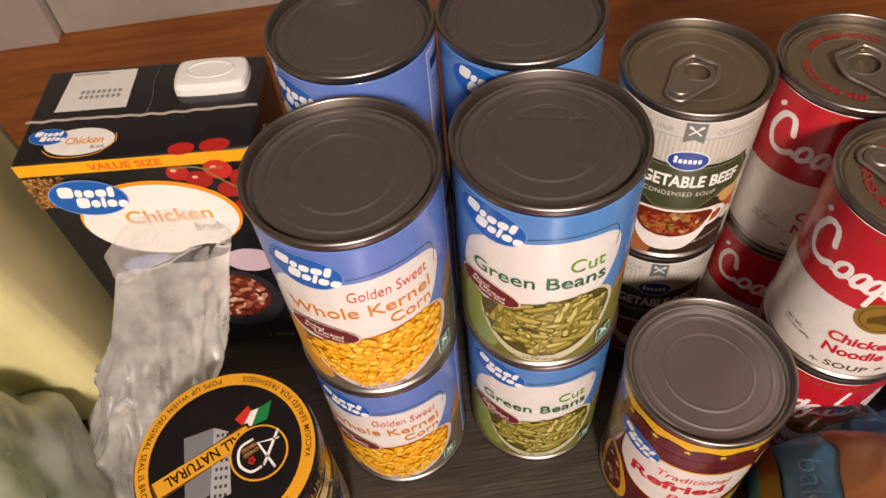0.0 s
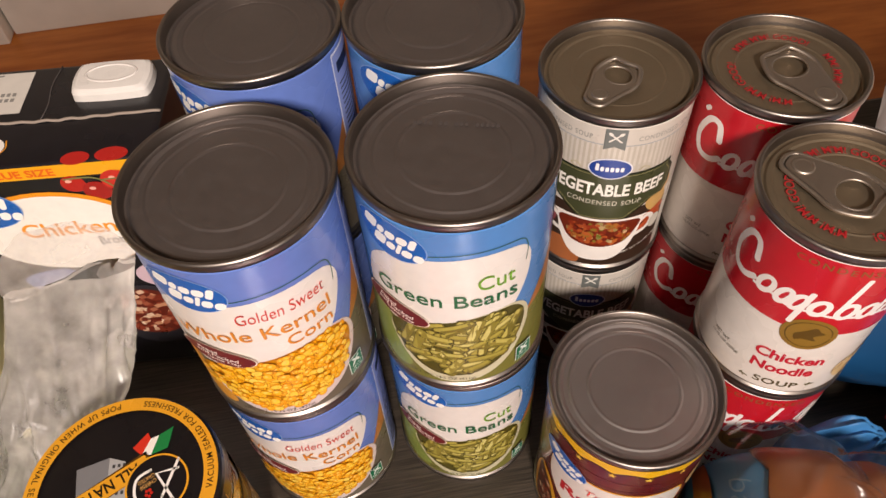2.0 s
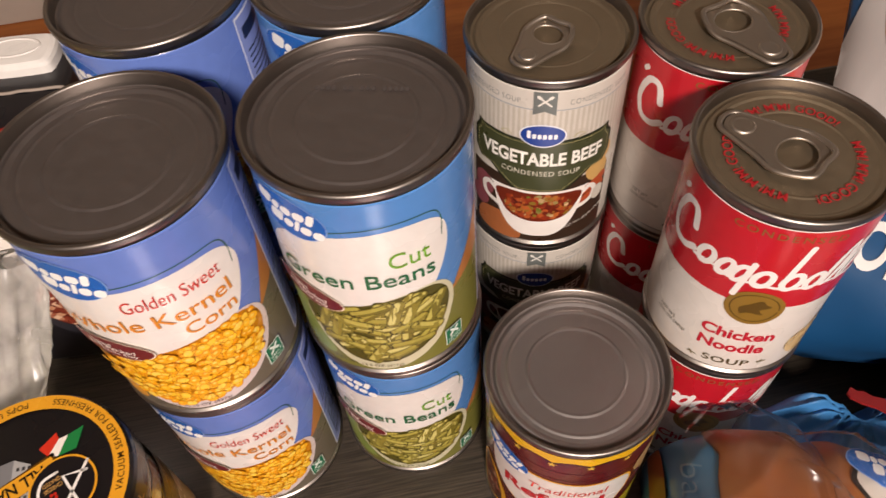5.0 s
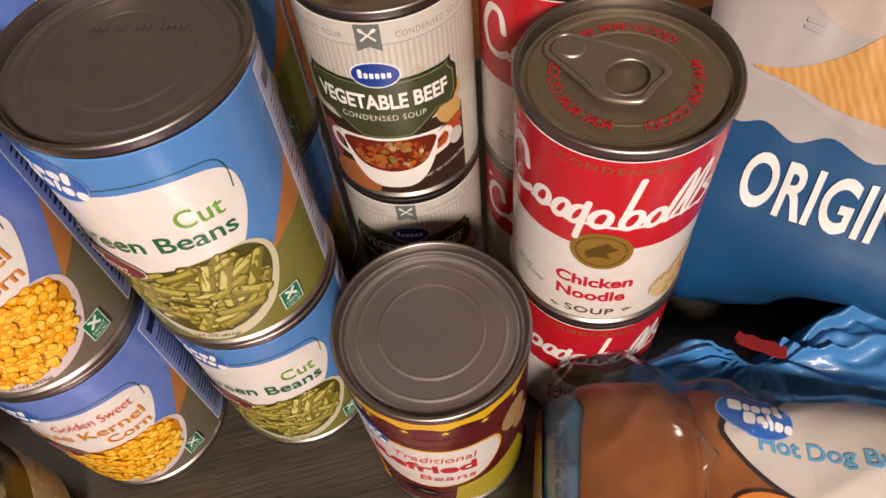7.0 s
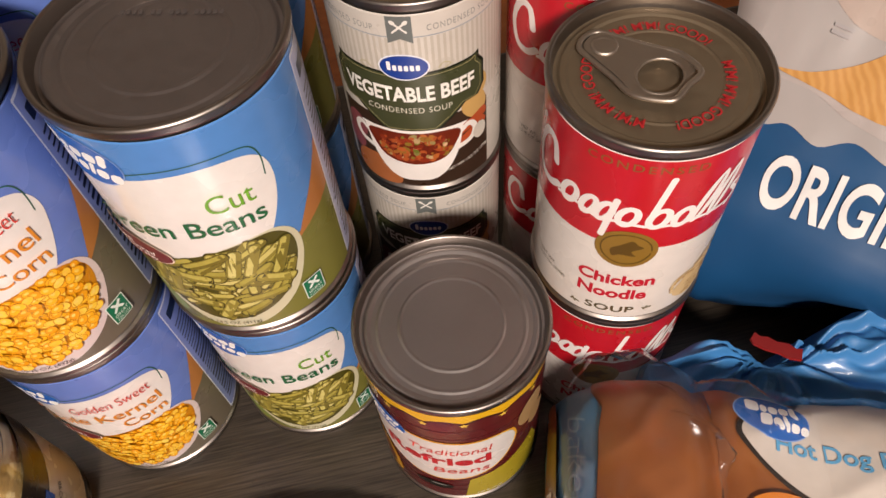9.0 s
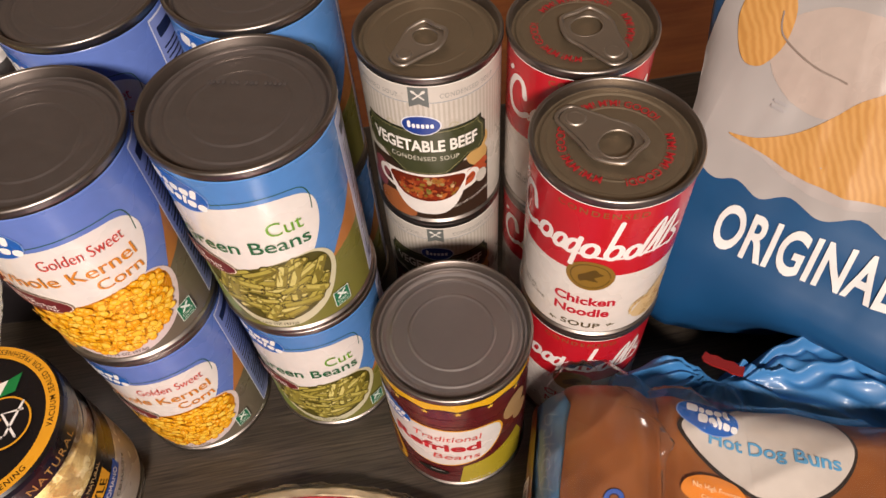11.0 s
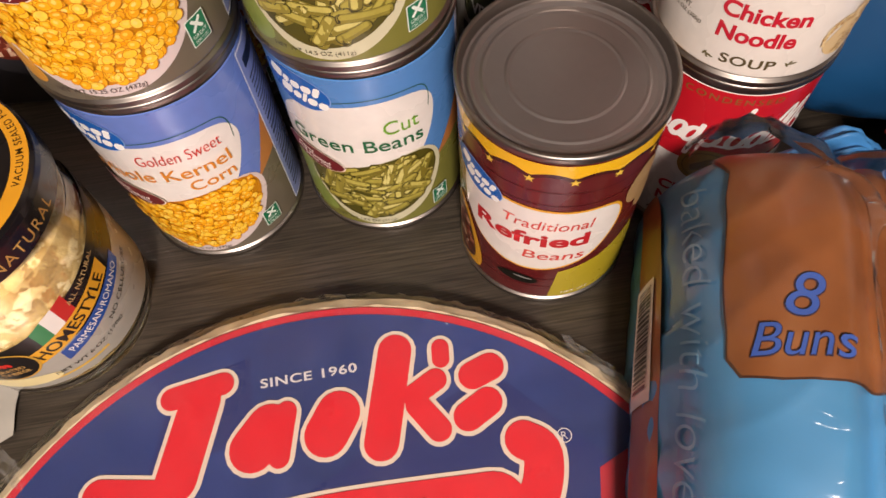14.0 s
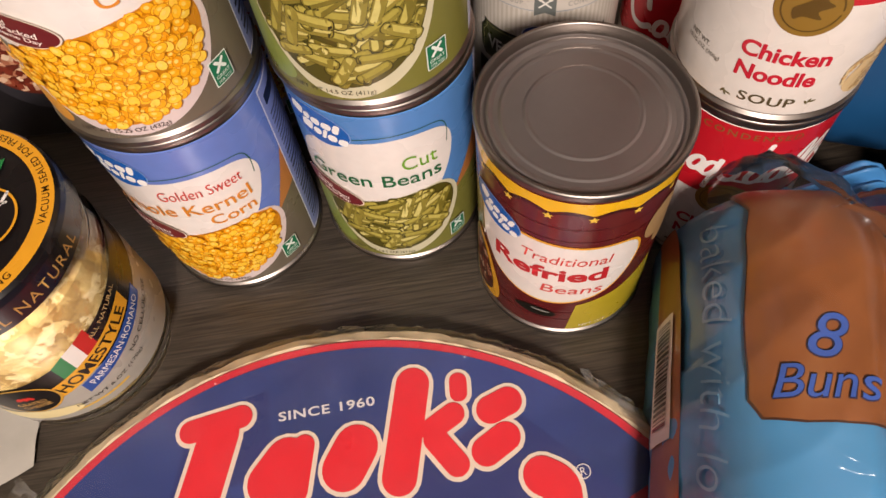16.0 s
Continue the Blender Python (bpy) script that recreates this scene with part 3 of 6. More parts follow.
def picnic_red(at, label):
    """Small soup can with a red and white label."""
    R, h = 0.0342, 0.1016
    can = thing("soup_can", label, "can", at, "red and white soup cans")
    z = can_metal(can, R, h, TIN_GOLD, True)
    ring_pull(can, z, PULL[0], 0.0255, PULL[1])
    art("lid_lettering", [words("M'M! M'M! GOOD!", 0, 0, 0.036, 0.0038, 0, 0.01)], ink("#a8262a"), can, around(0, 0, z + 0.0009, 0.0215, 70), 0.0001, "red ring of lettering")
    for a in (190, 310):
        art("lid_lettering", [words("M'M! M'M! GOOD!", 0, 0, 0.036, 0.0038, 0, 0.01)], ink("#a8262a"), can, around(0, 0, z + 0.0009, 0.0215, a), 0.0001)
    lab, r = label_tube(can, R, h, ink("#e2dbd4", 0.27, 0.3), "red and white paper label")
    w = on_cyl(r, -115)
    half = math.pi * r - 0.0002
    xs = [-half + 2 * half * i / 60 for i in range(61)]
    low = [(x, 0.0505 + 0.0025 * math.cos(x / half * math.pi * 1.0)) for x in xs]
    art("red_field", [[low[i], low[i + 1], (low[i + 1][0], h - 0.0053), (low[i][0], h - 0.0053)] for i in range(60)], ink("#c01a28", 0.27, 0.3), lab, w, GAP, "red upper field")
    art("condensed_lettering", [words("CONDENSED", 0.0, 0.0925, 0.036, 0.0032, 0, 0.01, 0, 1.3)], ink("#8a5a2a"), lab, w, GAP * 3, "dull gold lettering")
    # flowing white script mark, kept as plain pen strokes
    s = [stroke([(-0.030, 0.0765), (-0.032, 0.0845), (-0.0375, 0.084), (-0.0415, 0.0745), (-0.039, 0.066), (-0.033, 0.0645), (-0.028, 0.0675)], 0.0030)]
    def loop(cx, cy, rx, ry, wd):
        # slanted ring, drawn as a closed pen stroke
        o, n = ell(cx, cy, rx + wd / 2, ry + wd / 2, -20, 28), ell(cx, cy, rx - wd / 2, ry - wd / 2, -20, 28)
        return [[o[i], o[(i + 1) % 28], n[(i + 1) % 28], n[i]] for i in range(28)]
    for cx, cy, rx, ry in ((-0.0225, 0.0692, 0.0026, 0.0045), (-0.0150, 0.0690, 0.0021, 0.0046), (-0.0095, 0.0690, 0.0021, 0.0046), (-0.0020, 0.0690, 0.0027, 0.0044), (0.0075, 0.0692, 0.0027, 0.0045), (0.0150, 0.0690, 0.0024, 0.0042), (0.0225, 0.0755, 0.0017, 0.0105), (0.0285, 0.0755, 0.0017, 0.0105)):
        s.append(loop(cx, cy, rx, ry, 0.0024))
    s.append(stroke([(-0.0062, 0.0760), (-0.0092, 0.0570)], 0.0022, False))
    s.append(stroke([(0.0085, 0.0885), (0.0045, 0.0680)], 0.0021, False))
    s.append(stroke([(-0.0270, 0.0655), (-0.0190, 0.0668), (-0.0120, 0.0650), (-0.0040, 0.0660), (0.004, 0.0652), (0.0120, 0.0655), (0.0200, 0.0660), (0.0330, 0.0655)], 0.0014))
    x = 0.0315
    s.append(stroke([(x + 0.004, 0.0745), (x + 0.001, 0.0735), (x + 0.0045, 0.0685), (x + 0.001, 0.0645)], 0.002))
    s.append(stroke([(-0.041, 0.0875), (-0.0395, 0.089)], 0.0022, False))
    art("script_mark", [q for line in s for q in line], ink("#f2ece8"), lab, w, GAP * 3, "flowing white brand script", climb=0.0000004)
    art("medal", [ell(0, 0.0512, 0.0104, 0.0104)], ink("#8a6a2a", 0.3), lab, w, GAP * 4, "round gold medal")
    art("medal_ring", [[a, b, c, d] for a, b, c, d in zip(ell(0, 0.0512, 0.0086, 0.0086), ell(0, 0.0512, 0.0086, 0.0086)[1:], ell(0, 0.0512, 0.0081, 0.0081)[1:], ell(0, 0.0512, 0.0081, 0.0081))], ink("#5c451a"), lab, w, GAP * 5)
    art("medal_figure", [blob([(-0.005, 0.0505), (-0.002, 0.0535), (0.0015, 0.0565), (0.0035, 0.0545), (0.0055, 0.053), (0.002, 0.0505), (0.0035, 0.0478), (-0.0015, 0.0482), (-0.004, 0.0468)])], ink("#5c451a"), lab, w, GAP * 5)
    art("flavour_lettering", [words("Chicken", -0.0005, 0.0315, 0.0275, 0.0066, 0, 0.03), words("Noodle", -0.0010, 0.0222, 0.0252, 0.0066, 0, 0.03)], ink("#c01f33"), lab, w, GAP * 3, "red lettering")
    art("soup_lettering", [words("SOUP", -0.0004, 0.0110, 0.0182, 0.0043, 0, 0.02, 0, 1.1)], ink("#5b5038"), lab, w, GAP * 3, "grey-brown lettering")
    leaf = []
    for sx in (-1, 1):
        for a in (20, 70, 120):
            cx = sx * 0.0135
            leaf.append(turn(ell(cx + sx * 0.0012, 0.0112, 0.0012, 0.0004, 0, 8), cx, 0.0105, a if sx > 0 else a + 40))
    art("leaf_sprig", leaf, ink("#6b6242"), lab, w, GAP * 3)["kind"] = "stuff"
    rng = random.Random(9)
    art("soup_picture", [blob([(0.023, 0.016), (0.028, 0.026), (0.036, 0.034), (0.044, 0.034), (0.048, 0.020), (0.042, 0.0085), (0.030, 0.009)])], ink("#d9bd8c"), lab, w, GAP * 3, "printed noodles")
    nood = []
    for _ in range(12):
        cx, cy, rr = rng.uniform(0.028, 0.044), rng.uniform(0.012, 0.030), rng.uniform(0.003, 0.007)
        a0 = rng.uniform(0, 360)
        nood += stroke([(cx + rr * math.cos(radians(a0 + k * 40)), cy + rr * math.sin(radians(a0 + k * 40))) for k in range(5)], 0.0013)
    art("noodle", nood, island("printed_noodle", [(0, lin("#b88c4c")), (1, lin("#f0dcae"))]), lab, w, GAP * 4, climb=0.0000004)
    art("weight_lettering", [words("NET WT.", -0.0290, 0.0235, 0.0090, 0.0021), words("10.75 OZ (305g)", -0.0270, 0.0203, 0.0150, 0.0021)], ink("#5a5344"), lab, w, GAP * 3, "small dark lettering")
    return can


PULL = [0, (0, 0)]


def picnic_beef(at, label):
    """Small soup can with a striped white and dark green label."""
    R, h = 0.0342, 0.1016
    can = thing("soup_can", label, "can", at, "striped soup cans")
    z = can_metal(can, R, h, TIN_GOLD, True)
    ring_pull(can, z, 222, 0.0235, (-0.003, -0.0050), 0.82)
    lab, r = label_tube(can, R, h, ink("#cfc8be", 0.3, 0.25), "white striped paper label")
    w = on_cyl(r, -108)
    half = math.pi * r
    stripes = [[(-half + 0.0046 * i * 0.5, 0.05), (-half + 0.0046 * i * 0.5 + 0.0011, 0.05), (-half + 0.0046 * i * 0.5 + 0.0011, 0.0865), (-half + 0.0046 * i * 0.5, 0.0865)] for i in range(88)]
    art("stripe", stripes, ink("#bdb5a7"), lab, w, GAP, "fine beige stripes")
    art("top_rule", [[(-half + i * half / 30, y), (-half + (i + 1) * half / 30, y), (-half + (i + 1) * half / 30, y + 0.0005), (-half + i * half / 30, y + 0.0005)] for i in range(60) for y in (0.0868,)], ink("#9aa0a6"), lab, w, GAP * 2)
    art("top_lettering", [words("CONDENSED SOUP", sx * 0.0235, 0.0905, 0.028, 0.0026, 0, 0, 0, 1.2) for sx in (-1, 1)] + [words("CONDENSED SOUP", 0.067, 0.0905, 0.028, 0.0026, 0, 0, 0, 1.2)], ink("#8c8c88"), lab, w, GAP * 2, "grey lettering")
    art("flag", [[(-0.0045, 0.096), (-0.0045, 0.0845), (0, 0.0865), (0.0045, 0.0845), (0.0045, 0.096)]], ink("#6a6f6c"), lab, w, GAP * 3, "grey hanging flag")
    art("flag_cross", stroke([(-0.0024, 0.0893), (0.0024, 0.0935)], 0.0008, False) + stroke([(0.0024, 0.0893), (-0.0024, 0.0935)], 0.0008, False) + [ell(-0.0022, 0.0934, 0.0012, 0.0008, 140, 10), ell(0.0022, 0.0934, 0.0012, 0.0008, 40, 10)], ink("#e4e0d8"), lab, w, GAP * 4)
    # picture band behind the bowl
    art("picture_band", [rrect(-0.034, 0.0052, 0.034, 0.046, 0.001)], ink("#3a2a20"), lab, w, GAP * 2, "dark printed food picture")
    rng = random.Random(21)
    veg = [ell(-0.027, 0.034, 0.006, 0.007), ell(-0.030, 0.024, 0.006, 0.006)]
    art("onion_picture", veg, ink("#8a4a50"), lab, w, GAP * 3)
    art("potato_picture", [ell(0.027, 0.046, 0.006, 0.0075, 30), ell(0.029, 0.055, 0.005, 0.006)], ink("#c9a262"), lab, w, GAP * 3)
    art("carrot_picture", [turn(rrect(0.014, 0.034, 0.034, 0.039, 0.002), 0.024, 0.036, 20), turn(rrect(0.016, 0.028, 0.034, 0.033, 0.002), 0.024, 0.03, 28)], ink("#b5512c"), lab, w, GAP * 4)
    art("table_picture", [blob([(-0.03, 0.0055), (-0.028, 0.018), (-0.012, 0.02), (-0.008, 0.0055)])], ink("#a8643a"), lab, w, GAP * 3)
    edge = [(-0.031, 0.0655), (-0.0285, 0.0690), (-0.0285, 0.0715), (-0.026, 0.0705), (-0.009, 0.0700), (0.009, 0.0700), (0.026, 0.0705), (0.0285, 0.0715), (0.0285, 0.0690), (0.031, 0.0655), (0.031, 0.055), (0.028, 0.0505), (0.022, 0.0505), (0.010, 0.0400), (-0.010, 0.0400), (-0.022, 0.0505), (-0.028, 0.0505), (-0.031, 0.055)]
    art("green_edge", [[(x * 1.035, 0.0565 + (y - 0.0565) * 1.06) for x, y in edge]], ink("#1b1f14"), lab, w, GAP * 5)
    art("green_panel", [edge], ink("#41452c", 0.3), lab, w, GAP * 6, "dark olive name panel")
    art("panel_rule", [q for a, b in zip(edge, edge[1:] + edge[:1]) for q in stroke([(a[0] * 0.965, 0.0565 + (a[1] - 0.0565) * 0.93), (b[0] * 0.965, 0.0565 + (b[1] - 0.0565) * 0.93)], 0.00028, False)], ink("#9c9468"), lab, w, GAP * 7)
    art("oval_edge", [ell(0, 0.0737, 0.0094, 0.0062)], ink("#e7e9f0"), lab, w, GAP * 8)
    art("brand_oval", [ell(0, 0.0737, 0.0088, 0.0056)], ink("#1d3f92"), lab, w, GAP * 9, "blue oval brand mark")
    art("mark_bar", [rrect(-0.0062 + 0.0021 * i, 0.0722, -0.0062 + 0.0021 * i + 0.0015, 0.0722 + (0.0042 if i == 0 else 0.0026), 0.0005, 3) for i in range(6)], ink("#f2f2f4"), lab, w, GAP * 10)
    art("scroll", stroke([(-0.0125, 0.0722), (-0.0145, 0.074), (-0.017, 0.0728), (-0.0148, 0.0712)], 0.0005) + stroke([(0.0125, 0.0722), (0.0145, 0.074), (0.017, 0.0728), (0.0148, 0.0712)], 0.0005), ink("#b8b090"), lab, w, GAP * 8)
    art("name_lettering", [words("VEGETABLE BEEF", 0, 0.0602, 0.0535, 0.0078, 0, 0.03)], ink("#f0ece4"), lab, w, GAP * 8, "white capital lettering")
    art("soup_lettering", [words("CONDENSED SOUP", 0, 0.0518, 0.0335, 0.0029, 0, 0, 0, 1.15)], ink("#d8d4c4"), lab, w, GAP * 8)
    # cup of soup
    art("cup_handle", [a for sx in (-1, 1) for a in stroke([(sx * 0.019, 0.0345), (sx * 0.0235, 0.0375), (sx * 0.0265, 0.034), (sx * 0.0245, 0.0285), (sx * 0.017, 0.026)], 0.0026)], ink("#eae4dd"), lab, w, GAP * 7)
    cup = [(-0.0205, 0.0375), (-0.020, 0.0400), (0.020, 0.0400), (0.0205, 0.0375), (0.0185, 0.026), (0.014, 0.016), (0.008, 0.0105), (0, 0.0095), (-0.008, 0.0105), (-0.014, 0.016), (-0.0185, 0.026)]
    art("cup", [blob(cup, 6)], ink("#efe9e3"), lab, w, GAP * 8, "white printed soup cup")
    soup = [(-0.0185, 0.0378), (0, 0.0388), (0.0185, 0.0378), (0.0168, 0.0290), (0.0115, 0.0225), (0, 0.0200), (-0.0115, 0.0225), (-0.0168, 0.0290)]
    art("soup_field", [blob(soup, 6)], ink("#6c2614"), lab, w, GAP * 9)
    bits = [b for b in heap(150, 0, 0.0300, 0.0158, 0.0078, rng)]
    art("soup_picture", bits, SOUP, lab, w, GAP * 10, "printed vegetable soup", step=0.002, climb=0.0000008)
    art("weight_lettering", [words("NET WT 10.5 OZ (298g)", 0.0235, 0.0165, 0.021, 0.0022, 14)], ink("#e6e0d6"), lab, w, GAP * 8)
    art("round_seal", [ell(0.029, 0.030, 0.0035, 0.0046)], ink("#cfc8bc"), lab, w, GAP * 8)
    return can


def refried_can(at, label):
    R, h = 0.0381, 0.1140
    can = thing("food_can", label, "can", at)
    can_metal(can, R, h, TIN_BRIGHT, False)
    lab, r = label_tube(can, R, h, ink("#5e1c1e", 0.25, 0.4), "dark red glossy paper label")
    w = on_cyl(r, -110)

    def U(deg):
        return radians(deg + 110) * r
    half = math.pi * r
    n = 150
    xs = [-half + 2 * half * i / n for i in range(n + 1)]

    def sc(x, k):
        return 0.1010 + k + 0.0026 * abs(math.sin((x - U(-97)) / 0.0153 * math.pi / 1.0))
    for nm, k, colr, lf in (("scallop_edge", -0.0022, "#3c0e14", 1), ("yellow_scallop", 0.0, "#e9b61e", 2)):
        art(nm, [[(xs[i], sc(xs[i], k)), (xs[i + 1], sc(xs[i + 1], k)), (xs[i + 1], h - 0.0053), (xs[i], h - 0.0053)] for i in range(n)], ink(colr, 0.25, 0.3), lab, w, GAP * lf, "yellow scalloped band" if k == 0 else "", step=0)
    stars = []
    for i in range(-8, 8):
        cx, cy = U(-97) + 0.0153 * i, 0.0990
        stars.append([(cx + (0.0021 if k % 2 == 0 else 0.0009) * math.sin(k * math.pi / 5), cy + (0.0021 if k % 2 == 0 else 0.0009) * math.cos(k * math.pi / 5)) for k in range(10)])
    art("star", stars, ink("#e8c24a"), lab, w, GAP * 4, "small yellow stars")
    art("wood_line", [[(xs[i], y), (xs[i + 1], y), (xs[i + 1], y + 0.0007), (xs[i], y + 0.0007)] for i in range(n) for y in (0.0915, 0.083, 0.022, 0.015)], ink("#481216"), lab, w, GAP, step=0)
    art("yellow_field", [[(U(-100), 0.0052), (U(-96), 0.030), (U(-70), 0.036), (U(-44), 0.046), (U(-36), 0.030), (U(-38), 0.0052)]], ink("#b9a52c", 0.25, 0.3), lab, w, GAP * 2, "yellow-green lower field")
    pan = [(U(-166), 0.060), (U(-163), 0.080), (U(-138), 0.0800), (U(-100), 0.0785), (U(-72), 0.0775), (U(-64), 0.069), (U(-67), 0.055), (U(-80), 0.041), (U(-104), 0.0335), (U(-128), 0.0335), (U(-148), 0.040), (U(-158), 0.048)]
    art("panel_edge", [blob([(x * 1.02 + 0.0004, 0.056 + (y - 0.056) * 1.05) for x, y in pan])], ink("#e0a42c"), lab, w, GAP * 3)
    art("name_panel", [blob(pan)], ink("#e8e1db", 0.25, 0.3), lab, w, GAP * 4, "white name panel")
    brand_oval(U(-155), 0.0815, 0.0132, 0.0078, -14, lab, w, GAP * 5)
    art("bowl_picture", [blob([(U(-178), 0.05), (U(-165), 0.048), (U(-156), 0.036), (U(-150), 0.020), (U(-152), 0.008), (U(-166), 0.0055), (U(-185), 0.006), (U(-188), 0.03)])], ink("#e0a42c"), lab, w, GAP * 5)
    rng = random.Random(5)
    art("bean_field", [blob([(U(-180), 0.046), (U(-167), 0.044), (U(-160), 0.034), (U(-156), 0.020), (U(-160), 0.010), (U(-180), 0.008)])], ink("#4a1c12"), lab, w, GAP * 6)
    art("bean_picture", heap(70, U(-170), 0.026, 0.0075, 0.0145, rng), STEW, lab, w, GAP * 7, "printed refried beans", step=0.002, climb=0.0000008)
    art("pepper_picture", [blob([(U(-136), 0.021), (U(-128), 0.0245), (U(-116), 0.0245), (U(-108), 0.021), (U(-112), 0.0175), (U(-126), 0.0175)])], ink("#1c1a16", 0.2), lab, w, GAP * 5)
    art("pepper_glint", [ell(U(-118), 0.0222, 0.0042, 0.0007, -6)], ink("#8d8a86", 0.2), lab, w, GAP * 6)
    art("potato_picture", [ell(U(-50), 0.080, 0.0075, 0.012, -10), ell(U(-42), 0.066, 0.006, 0.008)], ink("#a8875c"), lab, w, GAP * 5)
    art("small_lettering", [words("Traditional", U(-107), 0.0690, 0.0345, 0.0062, 0, 0.0, 0.15), words("Beans", U(-101), 0.0450, 0.0245, 0.0064, 0, 0.0, 0.12)], ink("#cf4a44"), lab, w, GAP * 7, "red slanted lettering")
    art("name_lettering", [words("Refried", U(-117), 0.0575, 0.0465, 0.0098, 0, 0.03)], ink("#b9242c"), lab, w, GAP * 7, "bold red lettering")
    art("weight_lettering", [words("NET WT", U(-82), 0.0090, 0.012, 0.0020)], ink("#f0e8d0"), lab, w, GAP * 7)
    return can


def at(x, y, z, spin=0.0):
    return pose(x, y, z, 0, 0, spin)


H3, H2 = 0.1127, 0.1016
CORN_LABEL = "blue tin can of whole kernel corn"
BEAN_LABEL = "blue tin can of cut green beans"
corn = vegetable_can("corn", at(0.0, 0.0, H3), CORN_LABEL + " stacked on another can")
copies = [(corn, at(0.0, 0.0005, 0, -10), CORN_LABEL + " standing under another can"), (corn, at(0.009, 0.0868, H3, -20), CORN_LABEL + " stacked behind the others"), (corn, at(0.009, 0.0868, 0, -15), CORN_LABEL + " standing at the table's back")]
bean = vegetable_can("bean", at(0.0788, 0.0, H3), BEAN_LABEL + " stacked on another can")
copies += [(bean, at(0.0797, 0.0001, 0, 2), BEAN_LABEL + " standing under another can"), (bean, at(0.0846, 0.0787, H3, 8), BEAN_LABEL + " stacked behind the others"), (bean, at(0.0846, 0.0787, 0, 5), BEAN_LABEL + " standing at the table's back")]
refried_can(at(0.147, -0.0499, 0), "dark red and yellow can of refried beans standing alone")
beef = picnic_beef(at(0.1593, 0.0522, H2), "striped white can of vegetable beef soup stacked on another")
copies += [(beef, at(0.1593, 0.0530, 0, 3), "striped white can of vegetable beef soup standing under another")]
PULL = [125, (-0.002, -0.001)]
red = picnic_red(at(0.2199, -0.0303, H2), "red and white can of chicken noodle soup stacked on another")
copies += [(red, at(0.2205, -0.0300, 0, 2), "red and white can of chicken noodle soup standing under another")]
PULL = [-88, (0.001, -0.004)]
red2 = picnic_red(at(0.2273, 0.0395, H2, 15), "red and white soup can stacked behind the front stack")
copies += [(red2, at(0.2275, 0.0395, 0, 14), "red and white soup can standing under another at the back")]
for src, m, text in copies:
    tagged(copy_thing(src, m), text)
bars = [turn(rrect(-0.016 + 0.0019 * i, 0.0122, -0.016 + 0.0019 * i + 0.0013, 0.0143, 0.0004, 2), 0, 0, -16) for i in range(17) if i not in (4, 7, 11)]
art("date_bar", bars, ink("#4b4442", 0.6), bean, on_flat(H3 - 0.0046), 0.0003, "faint printed date as plain bars", step=0)

